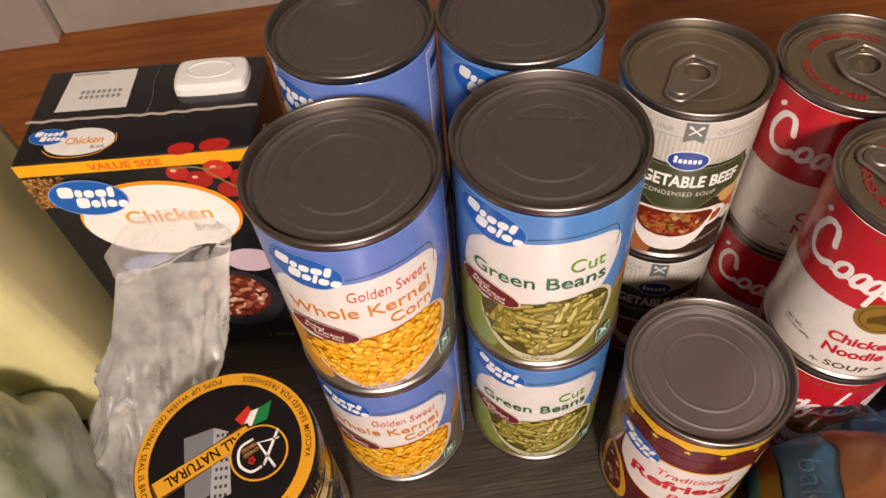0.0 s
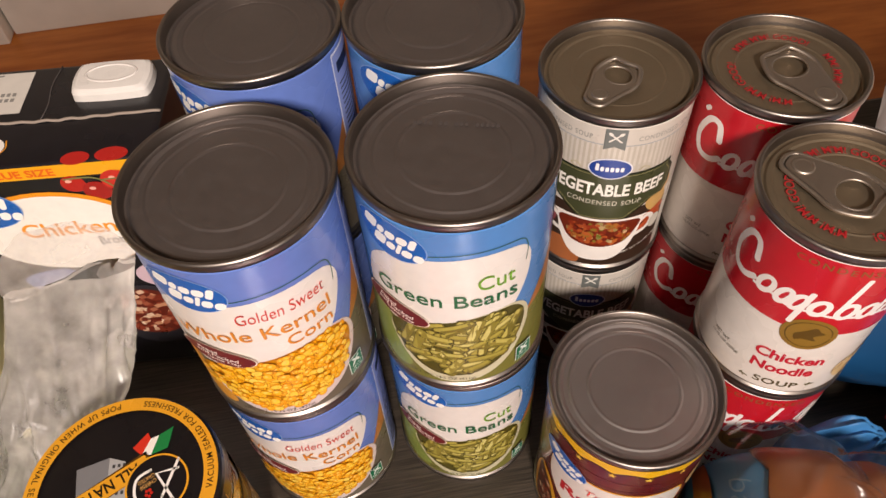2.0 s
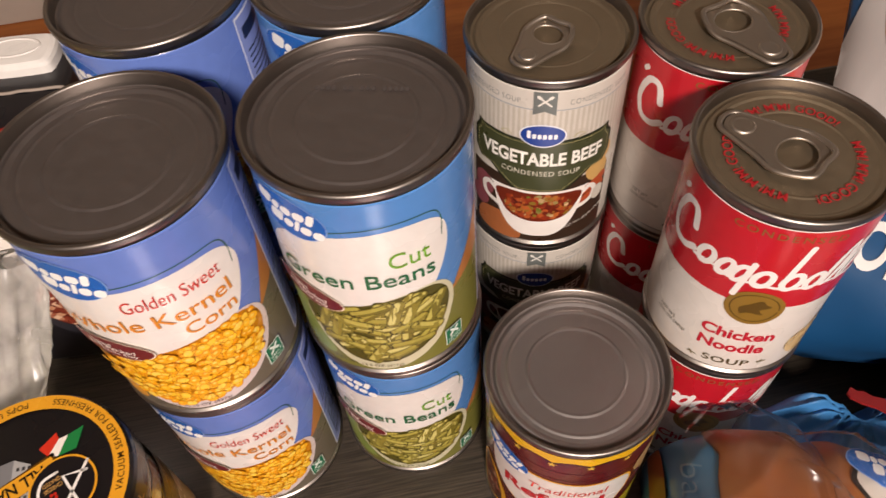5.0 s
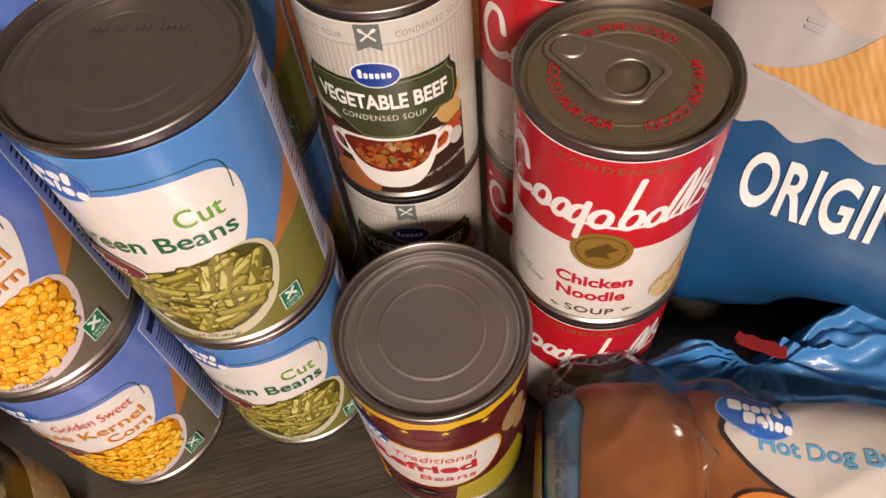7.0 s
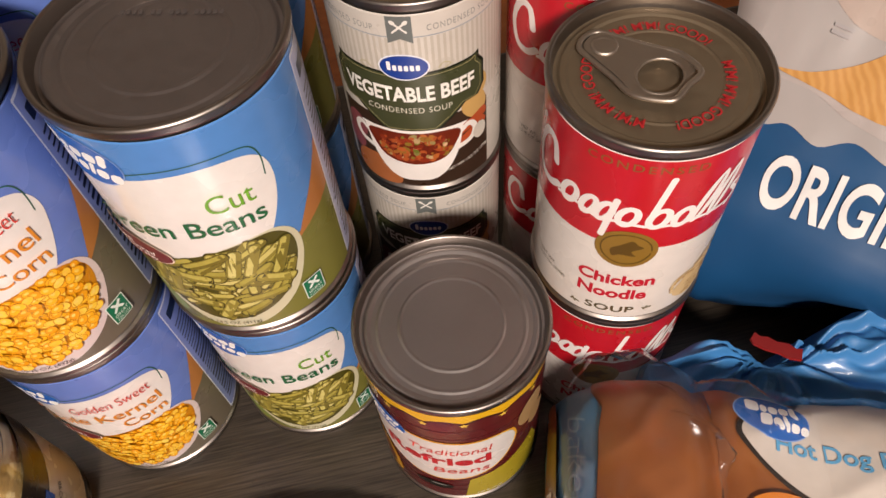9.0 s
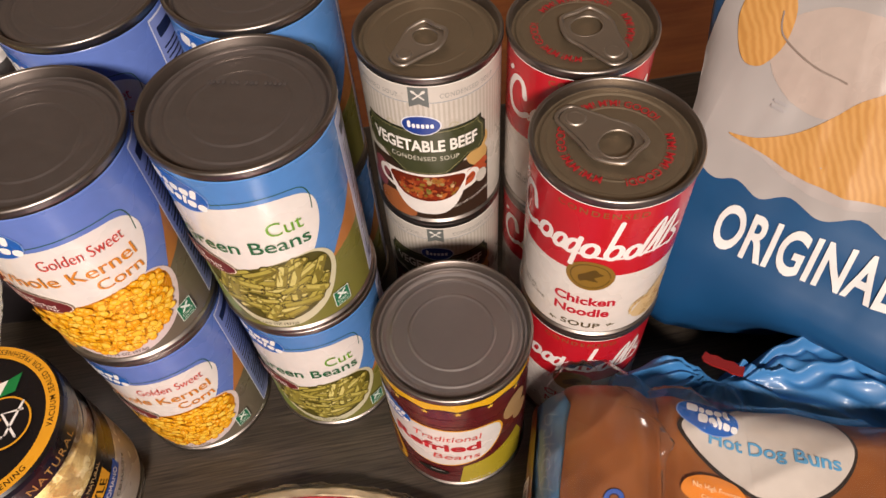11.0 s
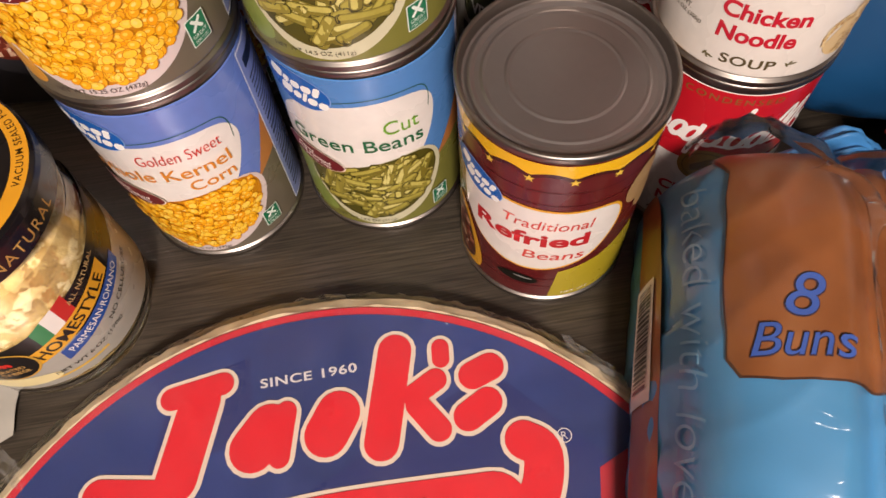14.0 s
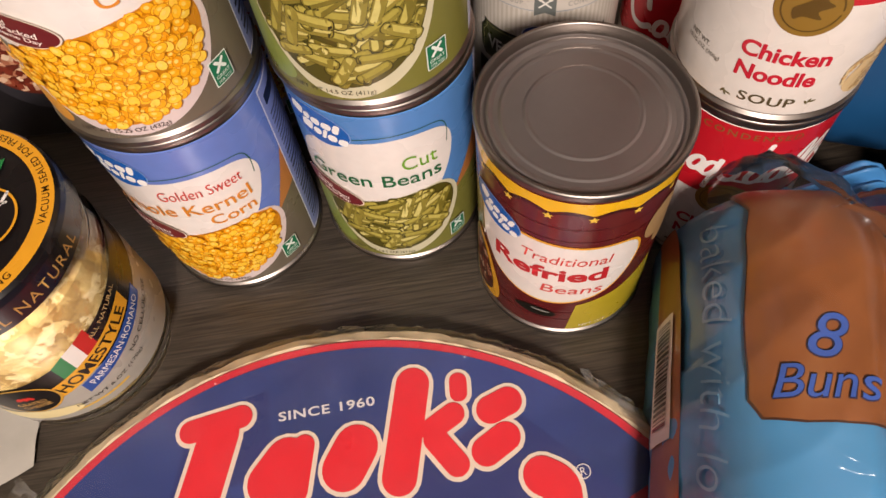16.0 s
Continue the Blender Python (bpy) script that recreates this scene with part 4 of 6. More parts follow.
# ---------------------------------------------------------------- broth carton
def broth_carton():
    W, D, H = 0.117, 0.070, 0.177
    m = pose(-0.1635, 0.0804, 0, 0, 0, -5.5)
    box = thing("broth_carton", "black carton of chicken broth with a white cap", "carton", m)
    bm = box_bm(0, W, 0, D, 0, H, 0.0025, 3)
    part("body", bm, ink("#17151a", 0.3, 0.25, 0.2, 90, 0.0003), box, "glossy black printed board")

    def front(x, y, lift):
        return Vector((x, -lift, y))

    def topf(x, y, lift):
        return Vector((x, y, H + lift))
    G = 0.0002
    # sealed fin across the top, with pale torn edge
    bm = bmesh.new()
    tube(bm, [(x, D * 0.41 + 0.0005 * math.sin(x * 70) + 0.0002 * math.sin(x * 610), H + 0.0008 + 0.0003 * math.sin(x * 521)) for x in [W * i / 40 for i in range(41)]], 0.0008, False, 6, 0.9)
    part("top_seam", bm, ink("#9c8f84", 0.7), box, "pale torn board seam")
    bm = bmesh.new()
    tube(bm, [(W * 0.52 + 0.0008 * math.sin(y * 200), y, H + 0.0002) for y in [D * (0.43 + 0.056 * i) for i in range(11)]], 0.0003, False, 5)
    part("fold_line", bm, ink("#57514f", 0.6), box)
    art("print_label", [[(0.012, 0.036), (0.049, 0.036), (0.049, 0.0665), (0.014, 0.0665)]], ink("#d9d4cc", 0.4), box, topf, G, "white printed date label", step=0)
    art("date_bar", [rrect(0.0225 + 0.0028 * i, 0.0445 + 0.004 * j, 0.0225 + 0.0028 * i + 0.0018, 0.0470 + 0.004 * j, 0.0003, 2) for i in range(8) for j in range(2)] + [rrect(0.0155, 0.0640, 0.034, 0.0652, 0.0003, 2)], ink("#8d8a86"), box, topf, G * 2, "plain grey printed bars", step=0)
    # pouring cap, hinged flat oblong
    cap = lathe([(0, 0.0105), (0.6, 0.0105), (0.86, 0.0100), (0.96, 0.0085), (1.0, 0.0060), (1.02, 0.0)], 40)
    for v in cap.verts:
        x, y = v.co.x, v.co.y
        k = 1.0 / max(abs(x), abs(y), 1e-6) * math.hypot(x, y)
        k = 1 + (min(k, 1.35) - 1) * 0.75
        v.co = (0.0915 + x * k * 0.0190, 0.0520 + y * k * 0.0118, H + v.co.z * 0.6)
    cap = part("cap", cap, ink("#e9e5e0", 0.3), box, "white plastic pouring cap")
    bm = bmesh.new()
    tube(bm, [(0.0915 + 0.012 * math.cos(a), 0.0530 + 0.0062 * math.sin(a), H + 0.0062) for a in [2 * math.pi * i / 30 for i in range(30)]], 0.0008, True, 6, 0.7)
    part("cap_ring", bm, ink("#e2ddd8", 0.3), cap)
    # top front band
    art("small_panel", [ell(0.031, 0.0130, 0.0175, 0.0095)], ink("#efeae4"), box, topf, G, step=0)
    art("panel_arc", [q for q in stroke([(0.014, 0.008), (0.020, 0.0035), (0.031, 0.002), (0.042, 0.004), (0.049, 0.011), (0.0485, 0.017)], 0.0006)], ink("#e89a2a"), box, topf, G * 2, step=0)
    art("panel_lettering", [words("Chicken", 0.0335, 0.0135, 0.019, 0.0048, 0, 0.02)], ink("#ea9c34"), box, topf, G * 2, step=0)
    art("panel_lettering", [words("Broth", 0.041, 0.0085, 0.0065, 0.0024)], ink("#55555a"), box, topf, G * 2, step=0)
    brand_oval(0.0145, 0.0175, 0.0095, 0.0055, -4, box, topf, G * 3, step=0)
    # front face
    f = lambda x, y: (x, H + y)
    art("yellow_stripe", [[f(0.0005, -0.0008), f(W - 0.0005, -0.0008), f(W - 0.0005, -0.0085), f(0.0005, -0.0085)]], ink("#f0ac1c", 0.3), box, front, G, "yellow stripe", step=0)
    art("stripe_lettering", [words("VALUE SIZE", 0.054, H - 0.0048, 0.036, 0.0046, 0, 0.03)], ink("#e4651c"), box, front, G * 2, "orange capital lettering", step=0)
    rng = random.Random(11)
    art("spice_picture", [ell(rng.uniform(0.001, 0.022) * rng.uniform(0.5, 1), H - rng.uniform(0.010, 0.031), rng.uniform(0.0005, 0.0013), rng.uniform(0.0004, 0.0009), rng.uniform(0, 180), 7) for _ in range(420)], SPICE, box, front, G, "printed ground spice", step=0, climb=0.0000006)
    tom = []
    for cx, cy, rr in ((0.077, -0.0135, 0.0062), (0.086, -0.0190, 0.0072), (0.097, -0.0130, 0.0078), (0.108, -0.0200, 0.0074), (0.099, -0.0275, 0.0066), (0.110, -0.0345, 0.0060), (0.104, -0.0415, 0.0074)):
        tom.append(ell(cx, H + cy, rr * 0.92, rr * 0.85, 0, 20))
    art("tomato_picture", tom, island("printed_tomato", [(0, lin("#9c1410")), (1, lin("#d8352a"))], 0.25), box, front, G * 1.2, "printed red tomatoes", step=0, climb=0.00002)
    art("tomato_glint", [ell(cx - 0.0015, H + cy + 0.002, 0.0015, 0.001) for cx, cy in ((0.077, -0.0135), (0.086, -0.0190), (0.097, -0.0130), (0.108, -0.0200), (0.104, -0.0415))], ink("#f0b0a0"), box, front, G * 2.2, step=0)
    art("tomato_stem", stroke([(0.074, H - 0.010), (0.088, H - 0.0105), (0.097, H - 0.020), (0.110, H - 0.034)], 0.0010) + stroke([(0.090, H - 0.012), (0.1, H - 0.0115)], 0.0009, False), ink("#7c7c44"), box, front, G * 2.4, step=0)
    art("tomato_picture", [ell(0.083, 0.0335, 0.0065, 0.0042), ell(0.099, 0.0345, 0.0075, 0.0045)], ink("#b8221c"), box, lambda x, y, l: Vector((x, y - 0.0335 + 0.0022, H + l)), G, step=0)
    pan = ell(0.0570, H - 0.0470, 0.0405, 0.0275)
    art("panel_edge", [ell(0.0577, H - 0.0455, 0.0420, 0.0287)], ink("#e8951e"), box, front, G * 2.6, "orange panel edge", step=0)
    art("name_panel", [pan], ink("#f0ebe4", 0.3), box, front, G * 3, "white oval name panel", step=0)
    art("name_lettering", [words("Chicken", 0.0620, H - 0.0430, 0.0450, 0.0100, 0, 0.01)], ink("#eb9a35"), box, front, G * 4, "orange lettering", step=0)
    art("name_lettering", [words("Broth", 0.0800, H - 0.0540, 0.0145, 0.0060)], ink("#4a4a50"), box, front, G * 4, "grey lettering", step=0)
    brand_oval(0.0275, H - 0.0255, 0.0190, 0.0125, -4, box, front, G * 5, step=0)
    art("cloth_picture", [blob([(0.022, 0.096), (0.046, 0.102), (0.054, 0.090), (0.040, 0.078), (0.030, 0.080)])], ink("#6f7aa8"), box, front, G, "printed blue cloth", step=0)
    art("onion_picture", [ell(0.093, 0.090, 0.014, 0.0105, -8)], ink("#c9b0bc"), box, front, G, "printed pink onion", step=0)
    art("pot_picture", [ell(0.076, 0.052, 0.026, 0.030)], ink("#2c2a30"), box, front, G * 1.3, "printed dark stew pot", step=0)
    art("stew_field", [ell(0.074, 0.056, 0.0215, 0.0225)], ink("#5e2418"), box, front, G * 1.6, step=0)
    art("stew_picture", [turn(rrect(x - 0.002, y - 0.0016, x + 0.002, y + 0.0016, 0.0006, 2), x, y, rng.uniform(0, 90)) for x, y in ((0.074 + 0.0195 * math.sqrt(k) * math.cos(a), 0.056 + 0.0205 * math.sqrt(k) * math.sin(a)) for k, a in ((rng.random(), rng.uniform(0, 6.28)) for _ in range(150)))], STEW, box, front, G * 2, "printed stew", step=0, climb=0.000002)
    art("weight_lettering", [words("1.36kg", 0.092, 0.0085, 0.016, 0.004)], ink("#b8a890"), box, front, G * 2, step=0)
    bm = lathe([(0, 0.0), (0.008, 0.0), (0.008, 0.0003), (0, 0.0003)], 24)
    for v in bm.verts:
        v.co = (W + 0.0001 + v.co.z, 0.026 + v.co.x, H - 0.020 + v.co.y)
    part("side_mark", bm, ink("#77747a"), box, "grey round printed mark")
    return box


broth_carton()


# ---------------------------------------------------------------- pale pouch and produce bag at the side
def pouch():
    p = thing("paper_pouch", "pale yellow smooth pouch standing beside the carton", "pouch", pose(-0.168, 0.0, 0))
    bm = box_bm(-0.11, 0.0, 0.030, 0.137, 0, 0.235, 0.020, 5)
    for v in bm.verts:
        k = v.co.z / 0.235
        v.co.x += 0.004 * math.sin(v.co.y * 40) - 0.012 * k
        v.co.y += -0.006 * k
    bmesh.ops.subdivide_edges(bm, edges=bm.edges[:], cuts=2, use_grid_fill=True)
    for v in bm.verts:
        v.co += Vector((1, 1, 0)) * 0.0015 * noise.noise(v.co * 30)
    part("pouch_body", bm, ink("#d8cd96", 0.42, 0.2, 0.07, 25, 0.001), p)


pouch()


def lump(cx, cy, rx, ry, h, seed, amp, rings=26, seg=44, lean=(0, 0)):
    """Soft crumpled dome standing on the table."""
    bm = bmesh.new()
    rows = []
    for i in range(rings):
        t = i / (rings - 1)
        a = t * math.pi / 2
        k = math.cos(a) ** 0.7 if i < rings - 1 else 0.0
        row = []
        for j in range(seg):
            b = 2 * math.pi * j / seg
            p = Vector((cx + lean[0] * t + rx * k * math.cos(b), cy + lean[1] * t + ry * k * math.sin(b), h * math.sin(a) ** 0.9))
            n = noise.noise(p * 38 + Vector((seed, 0, 0))) + 0.6 * abs(noise.noise(p * 90 + Vector((0, seed, 0))))
            out = Vector((math.cos(b), math.sin(b), 0.4))
            p += out * amp * n * (0.3 + 0.7 * math.sin(math.pi * min(t + 0.15, 1)))
            p.z = max(p.z, 0.0008)
            row.append(bm.verts.new(p))
        rows.append(row)
    for i in range(rings - 1):
        for j in range(seg):
            bm.faces.new((rows[i][j], rows[i][(j + 1) % seg], rows[i + 1][(j + 1) % seg], rows[i + 1][j]))
    bmesh.ops.remove_doubles(bm, verts=bm.verts, dist=1e-5)
    bmesh.ops.recalc_face_normals(bm, faces=bm.faces)
    return bm


produce = thing("produce_bag", "cloudy clear plastic bag of pale green vegetables", "bag", pose(0, 0, 0))
part("film", lump(-0.217, -0.043, 0.055, 0.074, 0.132, 3, 0.010), film("cloudy_film", (0.88, 0.90, 0.78, 1), 0.62, 0.22, 0.0006, 30, 0.0012, 50), produce, "cloudy crinkled film")
veg = part("vegetable", lump(-0.222, -0.047, 0.044, 0.062, 0.096, 8, 0.012), ink("#93ab52", 0.5, 0, 0.3, 40, 0.002), produce, "pale green leafy vegetable")


def bag_shell(t, b):
    """Point on the upright bag: t up its height, b round it; long sharp folds run up the film."""
    cx, cy = -0.161 + 0.066 * t ** 0.85, -0.016 + 0.056 * t
    rx, ry = 0.037 - 0.010 * t, 0.030 * (1 - t) ** 0.8 + 0.0015
    ang = radians(25 * t)
    x, y = rx * math.cos(b), ry * math.sin(b)
    x, y = x * math.cos(ang) - y * math.sin(ang), x * math.sin(ang) + y * math.cos(ang)
    c, d = math.cos(b), math.sin(b)
    long_fold = 1 - abs(noise.noise(Vector((c * 1.7 + 1.1 * t, d * 1.7, t * 1.5 + 4))))
    short_fold = 1 - abs(noise.noise(Vector((c * 3.0 + 1.5 * t, d * 3.0 + 2.0 * t, t * 3.4 + 9))))
    fine = 1 - abs(noise.noise(Vector((c * 5 + 4 * t, d * 5, t * 5 + 2))))
    calm = 1.0 if t < 0.62 else max(0.22, 1 - (t - 0.62) * 2.6)
    out = calm * (0.0130 * (long_fold ** 2 - 0.6) + 0.0034 * (short_fold ** 4 - 0.4) + 0.0004 * (fine ** 4 - 0.3))
    lip = t ** 4 * (0.008 * math.cos(b - 3.0) + 0.004 * math.sin(2 * b))
    return Vector((cx + x + out * math.cos(b + ang), cy + y + out * math.sin(b + ang), 0.0006 + 0.136 * t + lip))


def crumpled_bag():
    """Upright empty bag, wide at its foot and pinched flat at its mouth."""
    bm = bmesh.new()
    R, S = 80, 130
    rows = [[bm.verts.new(bag_shell(i / (R - 1), 2 * math.pi * j / S)) for j in range(S)] for i in range(R)]
    for i in range(R - 1):
        for j in range(S):
            k = (j + 1) % S
            bm.faces.new((rows[i][j], rows[i][k], rows[i + 1][k], rows[i + 1][j]))
    bmesh.ops.recalc_face_normals(bm, faces=bm.faces)
    return bm


def bag_flap():
    """Back sheet of the bag's mouth, standing up to a blunt peak."""
    bm = bmesh.new()
    grid = {}
    for i in range(25):
        for j in range(13):
            u, v = i / 24, j / 12
            foot = bag_shell(0.985, math.pi * (1.0 - u))
            peak = 0.026 * max(0.0, 1 - abs(u - 0.42) / (0.42 if u < 0.42 else 0.58)) ** 0.8 + 0.002
            sway = 0.0022 * noise.noise(Vector((u * 5, v * 3, 3.3)))
            grid[i, j] = bm.verts.new(foot + Vector((0.004 * v * (u - 0.5), 0.006 * v + sway, (peak + 0.004) * v)))
    for i in range(24):
        for j in range(12):
            bm.faces.new((grid[i, j], grid[i + 1, j], grid[i + 1, j + 1], grid[i, j + 1]))
    return bm


bag = thing("plastic_bag", "clear crumpled empty plastic bag standing behind the jar", "bag", pose(0, 0, 0))
BAGFILM = film("clear_crumpled_film", (0.99, 0.94, 0.88, 1), 0.36, 0.22, 0.0002, 60)
part("film", crumpled_bag(), BAGFILM, bag, "shiny crinkled clear film").visible_shadow = False
part("mouth_flap", bag_flap(), BAGFILM, bag, "smooth cloudy sheet at the bag's mouth").visible_shadow = False
bm = bmesh.new()
vs = {}
for i in range(13):
    for j in range(9):
        u, v = i / 12, j / 8
        x, y = -0.165 + 0.071 * u, -0.135 + 0.048 * v * (1 - 0.25 * u) + 0.028 * u
        vs[i, j] = bm.verts.new((x, y, 0.0012 + 0.004 * abs(noise.noise(Vector((x * 60, y * 60, 1.5))))))
for i in range(12):
    for j in range(8):
        bm.faces.new((vs[i, j], vs[i + 1, j], vs[i + 1, j + 1], vs[i, j + 1]))
flap = part("plastic_wrapper", bm, ink("#b0aba3", 0.35, 0.2, 0.08, 60), None)
tagged(flap, "white crinkled plastic wrapper lying beside the jar", "wrapper")


# ---------------------------------------------------------------- jar of grated cheese
def cheese_jar():
    jar = thing("cheese_jar", "glass jar of grated cheese with a black lid", "jar", pose(-0.0748, -0.0523, 0))
    glass, nt, b = base_mat("jar_glass")
    b.inputs["Transmission Weight"].default_value, b.inputs["Roughness"].default_value, b.inputs["IOR"].default_value = 1.0, 0.02, 1.45
    b.inputs["Base Color"].default_value = (0.96, 0.97, 0.95, 1)
    g = part("glass", lathe([(0, 0.0030), (0.030, 0.0030), (0.0365, 0.0012), (0.0392, 0.0030), (0.0408, 0.008), (0.0412, 0.014), (0.0412, 0.074), (0.0402, 0.084), (0.0370, 0.092), (0.0352, 0.096), (0.0352, 0.106),
                             (0.0336, 0.106), (0.0336, 0.096), (0.0352, 0.091), (0.0384, 0.083), (0.0392, 0.074), (0.0392, 0.013), (0.036, 0.0062), (0, 0.0062)], 72), glass, jar, "clear glass jar")
    g.visible_shadow = False
    ch, nt, b = base_mat("grated_cheese")
    n = noise_node(nt, 240, 5)
    v = nt.nodes.new("ShaderNodeTexVoronoi")
    v.inputs["Scale"].default_value = 165
    co = nt.nodes.new("ShaderNodeTexCoord")
    warp = nt.nodes.new("ShaderNodeMixRGB")
    warp.inputs[0].default_value = 0.012
    nt.links.new(co.outputs["Object"], warp.inputs[1])
    nt.links.new(n.outputs["Color"], warp.inputs[2])
    nt.links.new(warp.outputs[0], v.inputs["Vector"])
    split = nt.nodes.new("ShaderNodeSeparateColor")
    nt.links.new(v.outputs["Color"], split.inputs[0])
    flake = ramp(nt, split.outputs[0], [(0.05, lin("#957640")), (0.4, lin("#b3965c")), (0.75, lin("#c6ae78")), (1.0, lin("#d4c298"))])
    # shade between the flakes, painted into the colour towards their edges
    gap_shade = nt.nodes.new("ShaderNodeMixRGB")
    gap_shade.blend_type = "MULTIPLY"
    gap_shade.inputs[0].default_value = 0.45
    nt.links.new(flake, gap_shade.inputs[1])
    nt.links.new(ramp(nt, v.outputs["Distance"], [(0.35, (1, 1, 1, 1)), (0.75, (0.62, 0.52, 0.36, 1))]), gap_shade.inputs[2])
    nt.links.new(gap_shade.outputs[0], b.inputs["Base Color"])
    b.inputs["Roughness"].default_value = 0.7
    bump(nt, b, v.outputs["Distance"], -0.0008, 0.5)
    bm = lathe([(0, 0.0066), (0.0355, 0.0066), (0.0386, 0.0135), (0.0386, 0.050), (0.0386, 0.074), (0.0376, 0.082), (0.034, 0.088), (0.02, 0.089), (0, 0.089)], 60)
    bmesh.ops.subdivide_edges(bm, edges=bm.edges[:], cuts=2)
    for vv in bm.verts:
        k = noise.noise(vv.co * 160)
        vv.co.x *= 1 - 0.018 * abs(k)
        vv.co.y *= 1 - 0.018 * abs(k)
    part("cheese", bm, ch, jar, "pale coarse grated cheese")
    lidm = ink("#121013", 0.28, 0.3)
    lid = part("lid", lathe([(0.0352, 0.0925), (0.0412, 0.0925), (0.0420, 0.0935), (0.0420, 0.1045), (0.0414, 0.1070), (0.0398, 0.1086), (0.0385, 0.1086), (0.0372, 0.1078), (0, 0.1078)], 80), lidm, jar, "black printed metal lid")
    z = 0.1079
    t = on_flat(z)
    ring_o, ring_i = ell(0, 0, 0.0403, 0.0403, 0, 96), ell(0, 0, 0.0343, 0.0343, 0, 96)
    zr = on_flat(0.1087)
    art("gold_ring", [[ring_o[i], ring_o[(i + 1) % 96], ring_i[(i + 1) % 96], ring_i[i]] for i in range(96)], ink("#dd9d27", 0.3, 0.3), lid, zr, 0.00005, "gold ring on the lid", step=0)
    dk = ink("#3a2408")
    for body, a, wd in (("VACUUM SEALED FOR FRESHNESS", 34, 0.059), ("POPS UP WHEN ORIGINAL SEAL IS BROKEN", 155, 0.078), ("REFRIGERATE AFTER OPENING", 275, 0.058)):
        art("ring_lettering", [words(body, 0, 0, wd, 0.0027, 0, 0.01, 0, 1.15)], dk, lid, around(0, 0, 0.1087, 0.0373, a, True), 0.00015, step=0)
    # building, sash, flag and round mark on the lid
    art("tower_picture", [[(-0.0195, 0.011), (-0.006, 0.014), (-0.006, -0.017), (-0.0165, -0.023)], ], ink("#77777a"), lid, t, 0.0003, "grey printed building", step=0)
    art("tower_picture", [[(-0.006, 0.014), (0.001, 0.011), (0.003, -0.018), (-0.006, -0.021)]], ink("#a4a4a4"), lid, t, 0.0003, step=0)
    art("tower_window", [rrect(-0.0045 + 0.0022 * i, 0.009 - 0.004 * j, -0.0033 + 0.0022 * i, 0.0105 - 0.004 * j, 0.0001, 1) for i in range(3) for j in range(8)], ink("#3a3a3c"), lid, t, 0.0004, step=0)
    sash = turn(rrect(-0.0245, -0.0040, 0.0215, 0.0040, 0.0003, 1), 0, 0, 27)
    sash = [(x - 0.0085, y - 0.0008) for x, y in sash]
    art("sash_edge", [[((x + 0.0085) * 1.03 - 0.0085, (y + 0.0008) * 1.12 - 0.0008) for x, y in sash]], ink("#5a3a08"), lid, t, 0.0005, step=0)
    art("gold_sash", [sash], ink("#dd9d27", 0.3, 0.3), lid, t, 0.0006, "gold sash", step=0)
    art("sash_lettering", [words("ALL NATURAL", -0.0095, -0.0012, 0.037, 0.0052, 207, 0.02)], ink("#1d1408"), lid, t, 0.0007, "black capital lettering", step=0)
    art("flag_red", [[(0.0035, 0.0165), (0.0095, 0.0225), (0.011, 0.0195), (0.0075, 0.0125)]], ink("#c8321f"), lid, t, 0.0005, step=0)
    art("flag_white", [[(0.0075, 0.0125), (0.011, 0.0195), (0.0145, 0.0205), (0.0115, 0.0120)]], ink("#efe9e0"), lid, t, 0.0005, step=0)
    art("flag_green", [[(0.0115, 0.0120), (0.0145, 0.0205), (0.0205, 0.0235), (0.0185, 0.0140)]], ink("#1c7a3e"), lid, t, 0.0005, step=0)
    art("mark_edge", [ell(0.015, -0.0015, 0.0132, 0.0132)], ink("#dd9d27"), lid, t, 0.0008, step=0)
    art("round_mark", [ell(0.015, -0.0015, 0.0123, 0.0123)], ink("#141114"), lid, t, 0.0009, "black round brand mark", step=0)
    art("mark_stroke", stroke([(0.0235, 0.004), (0.0145, 0.003), (0.022, -0.009)], 0.0012, False) + stroke([(0.0235, 0.008), (0.0175, -0.0075)], 0.0012, False) + stroke([(0.012, 0.005), (0.0065, 0.0015), (0.0065, -0.006), (0.0115, -0.010), (0.016, -0.0085)], 0.0012), ink("#ece8e4"), lid, t, 0.001, "plain white strokes", step=0)
    art("mark_lettering", [words("GRATED", 0.0105, 0.0012, 0.0072, 0.0017, 207), words("CHEESE", 0.0115, -0.0012, 0.0072, 0.0017, 207)], ink("#d8a860"), lid, t, 0.0011, step=0)
    art("mark_red", [ell(0.012 + 0.0011 * math.cos(a), -0.005 + 0.0014 * math.sin(a), 0.0007, 0.0007, 0, 8) for a in (0, 1.2, 2.5, 3.7, 5)], ink("#b8281c"), lid, t, 0.0011, step=0)
    w = on_cyl(0.0420, -40)
    art("lid_side_lettering", [words("ALL NATURAL", 0, 0.0985, 0.047, 0.0050, 0, 0, 0, 1.2)], ink("#b98f4c"), lid, w, 0.0001, "gold capital lettering")
    # paper label
    r = 0.0415
    bm = lathe([(r - 0.0001, 0.0170), (r, 0.0172), (r, 0.0450), (r - 0.0001, 0.0452)], 80)
    lab = part("label", bm, ink("#a9a49c", 0.3, 0.2), jar, "silver and black paper label")
    ring = on_cyl(r, -45)
    w = lambda x, y, l: ring(x, y + 0.0072, l)
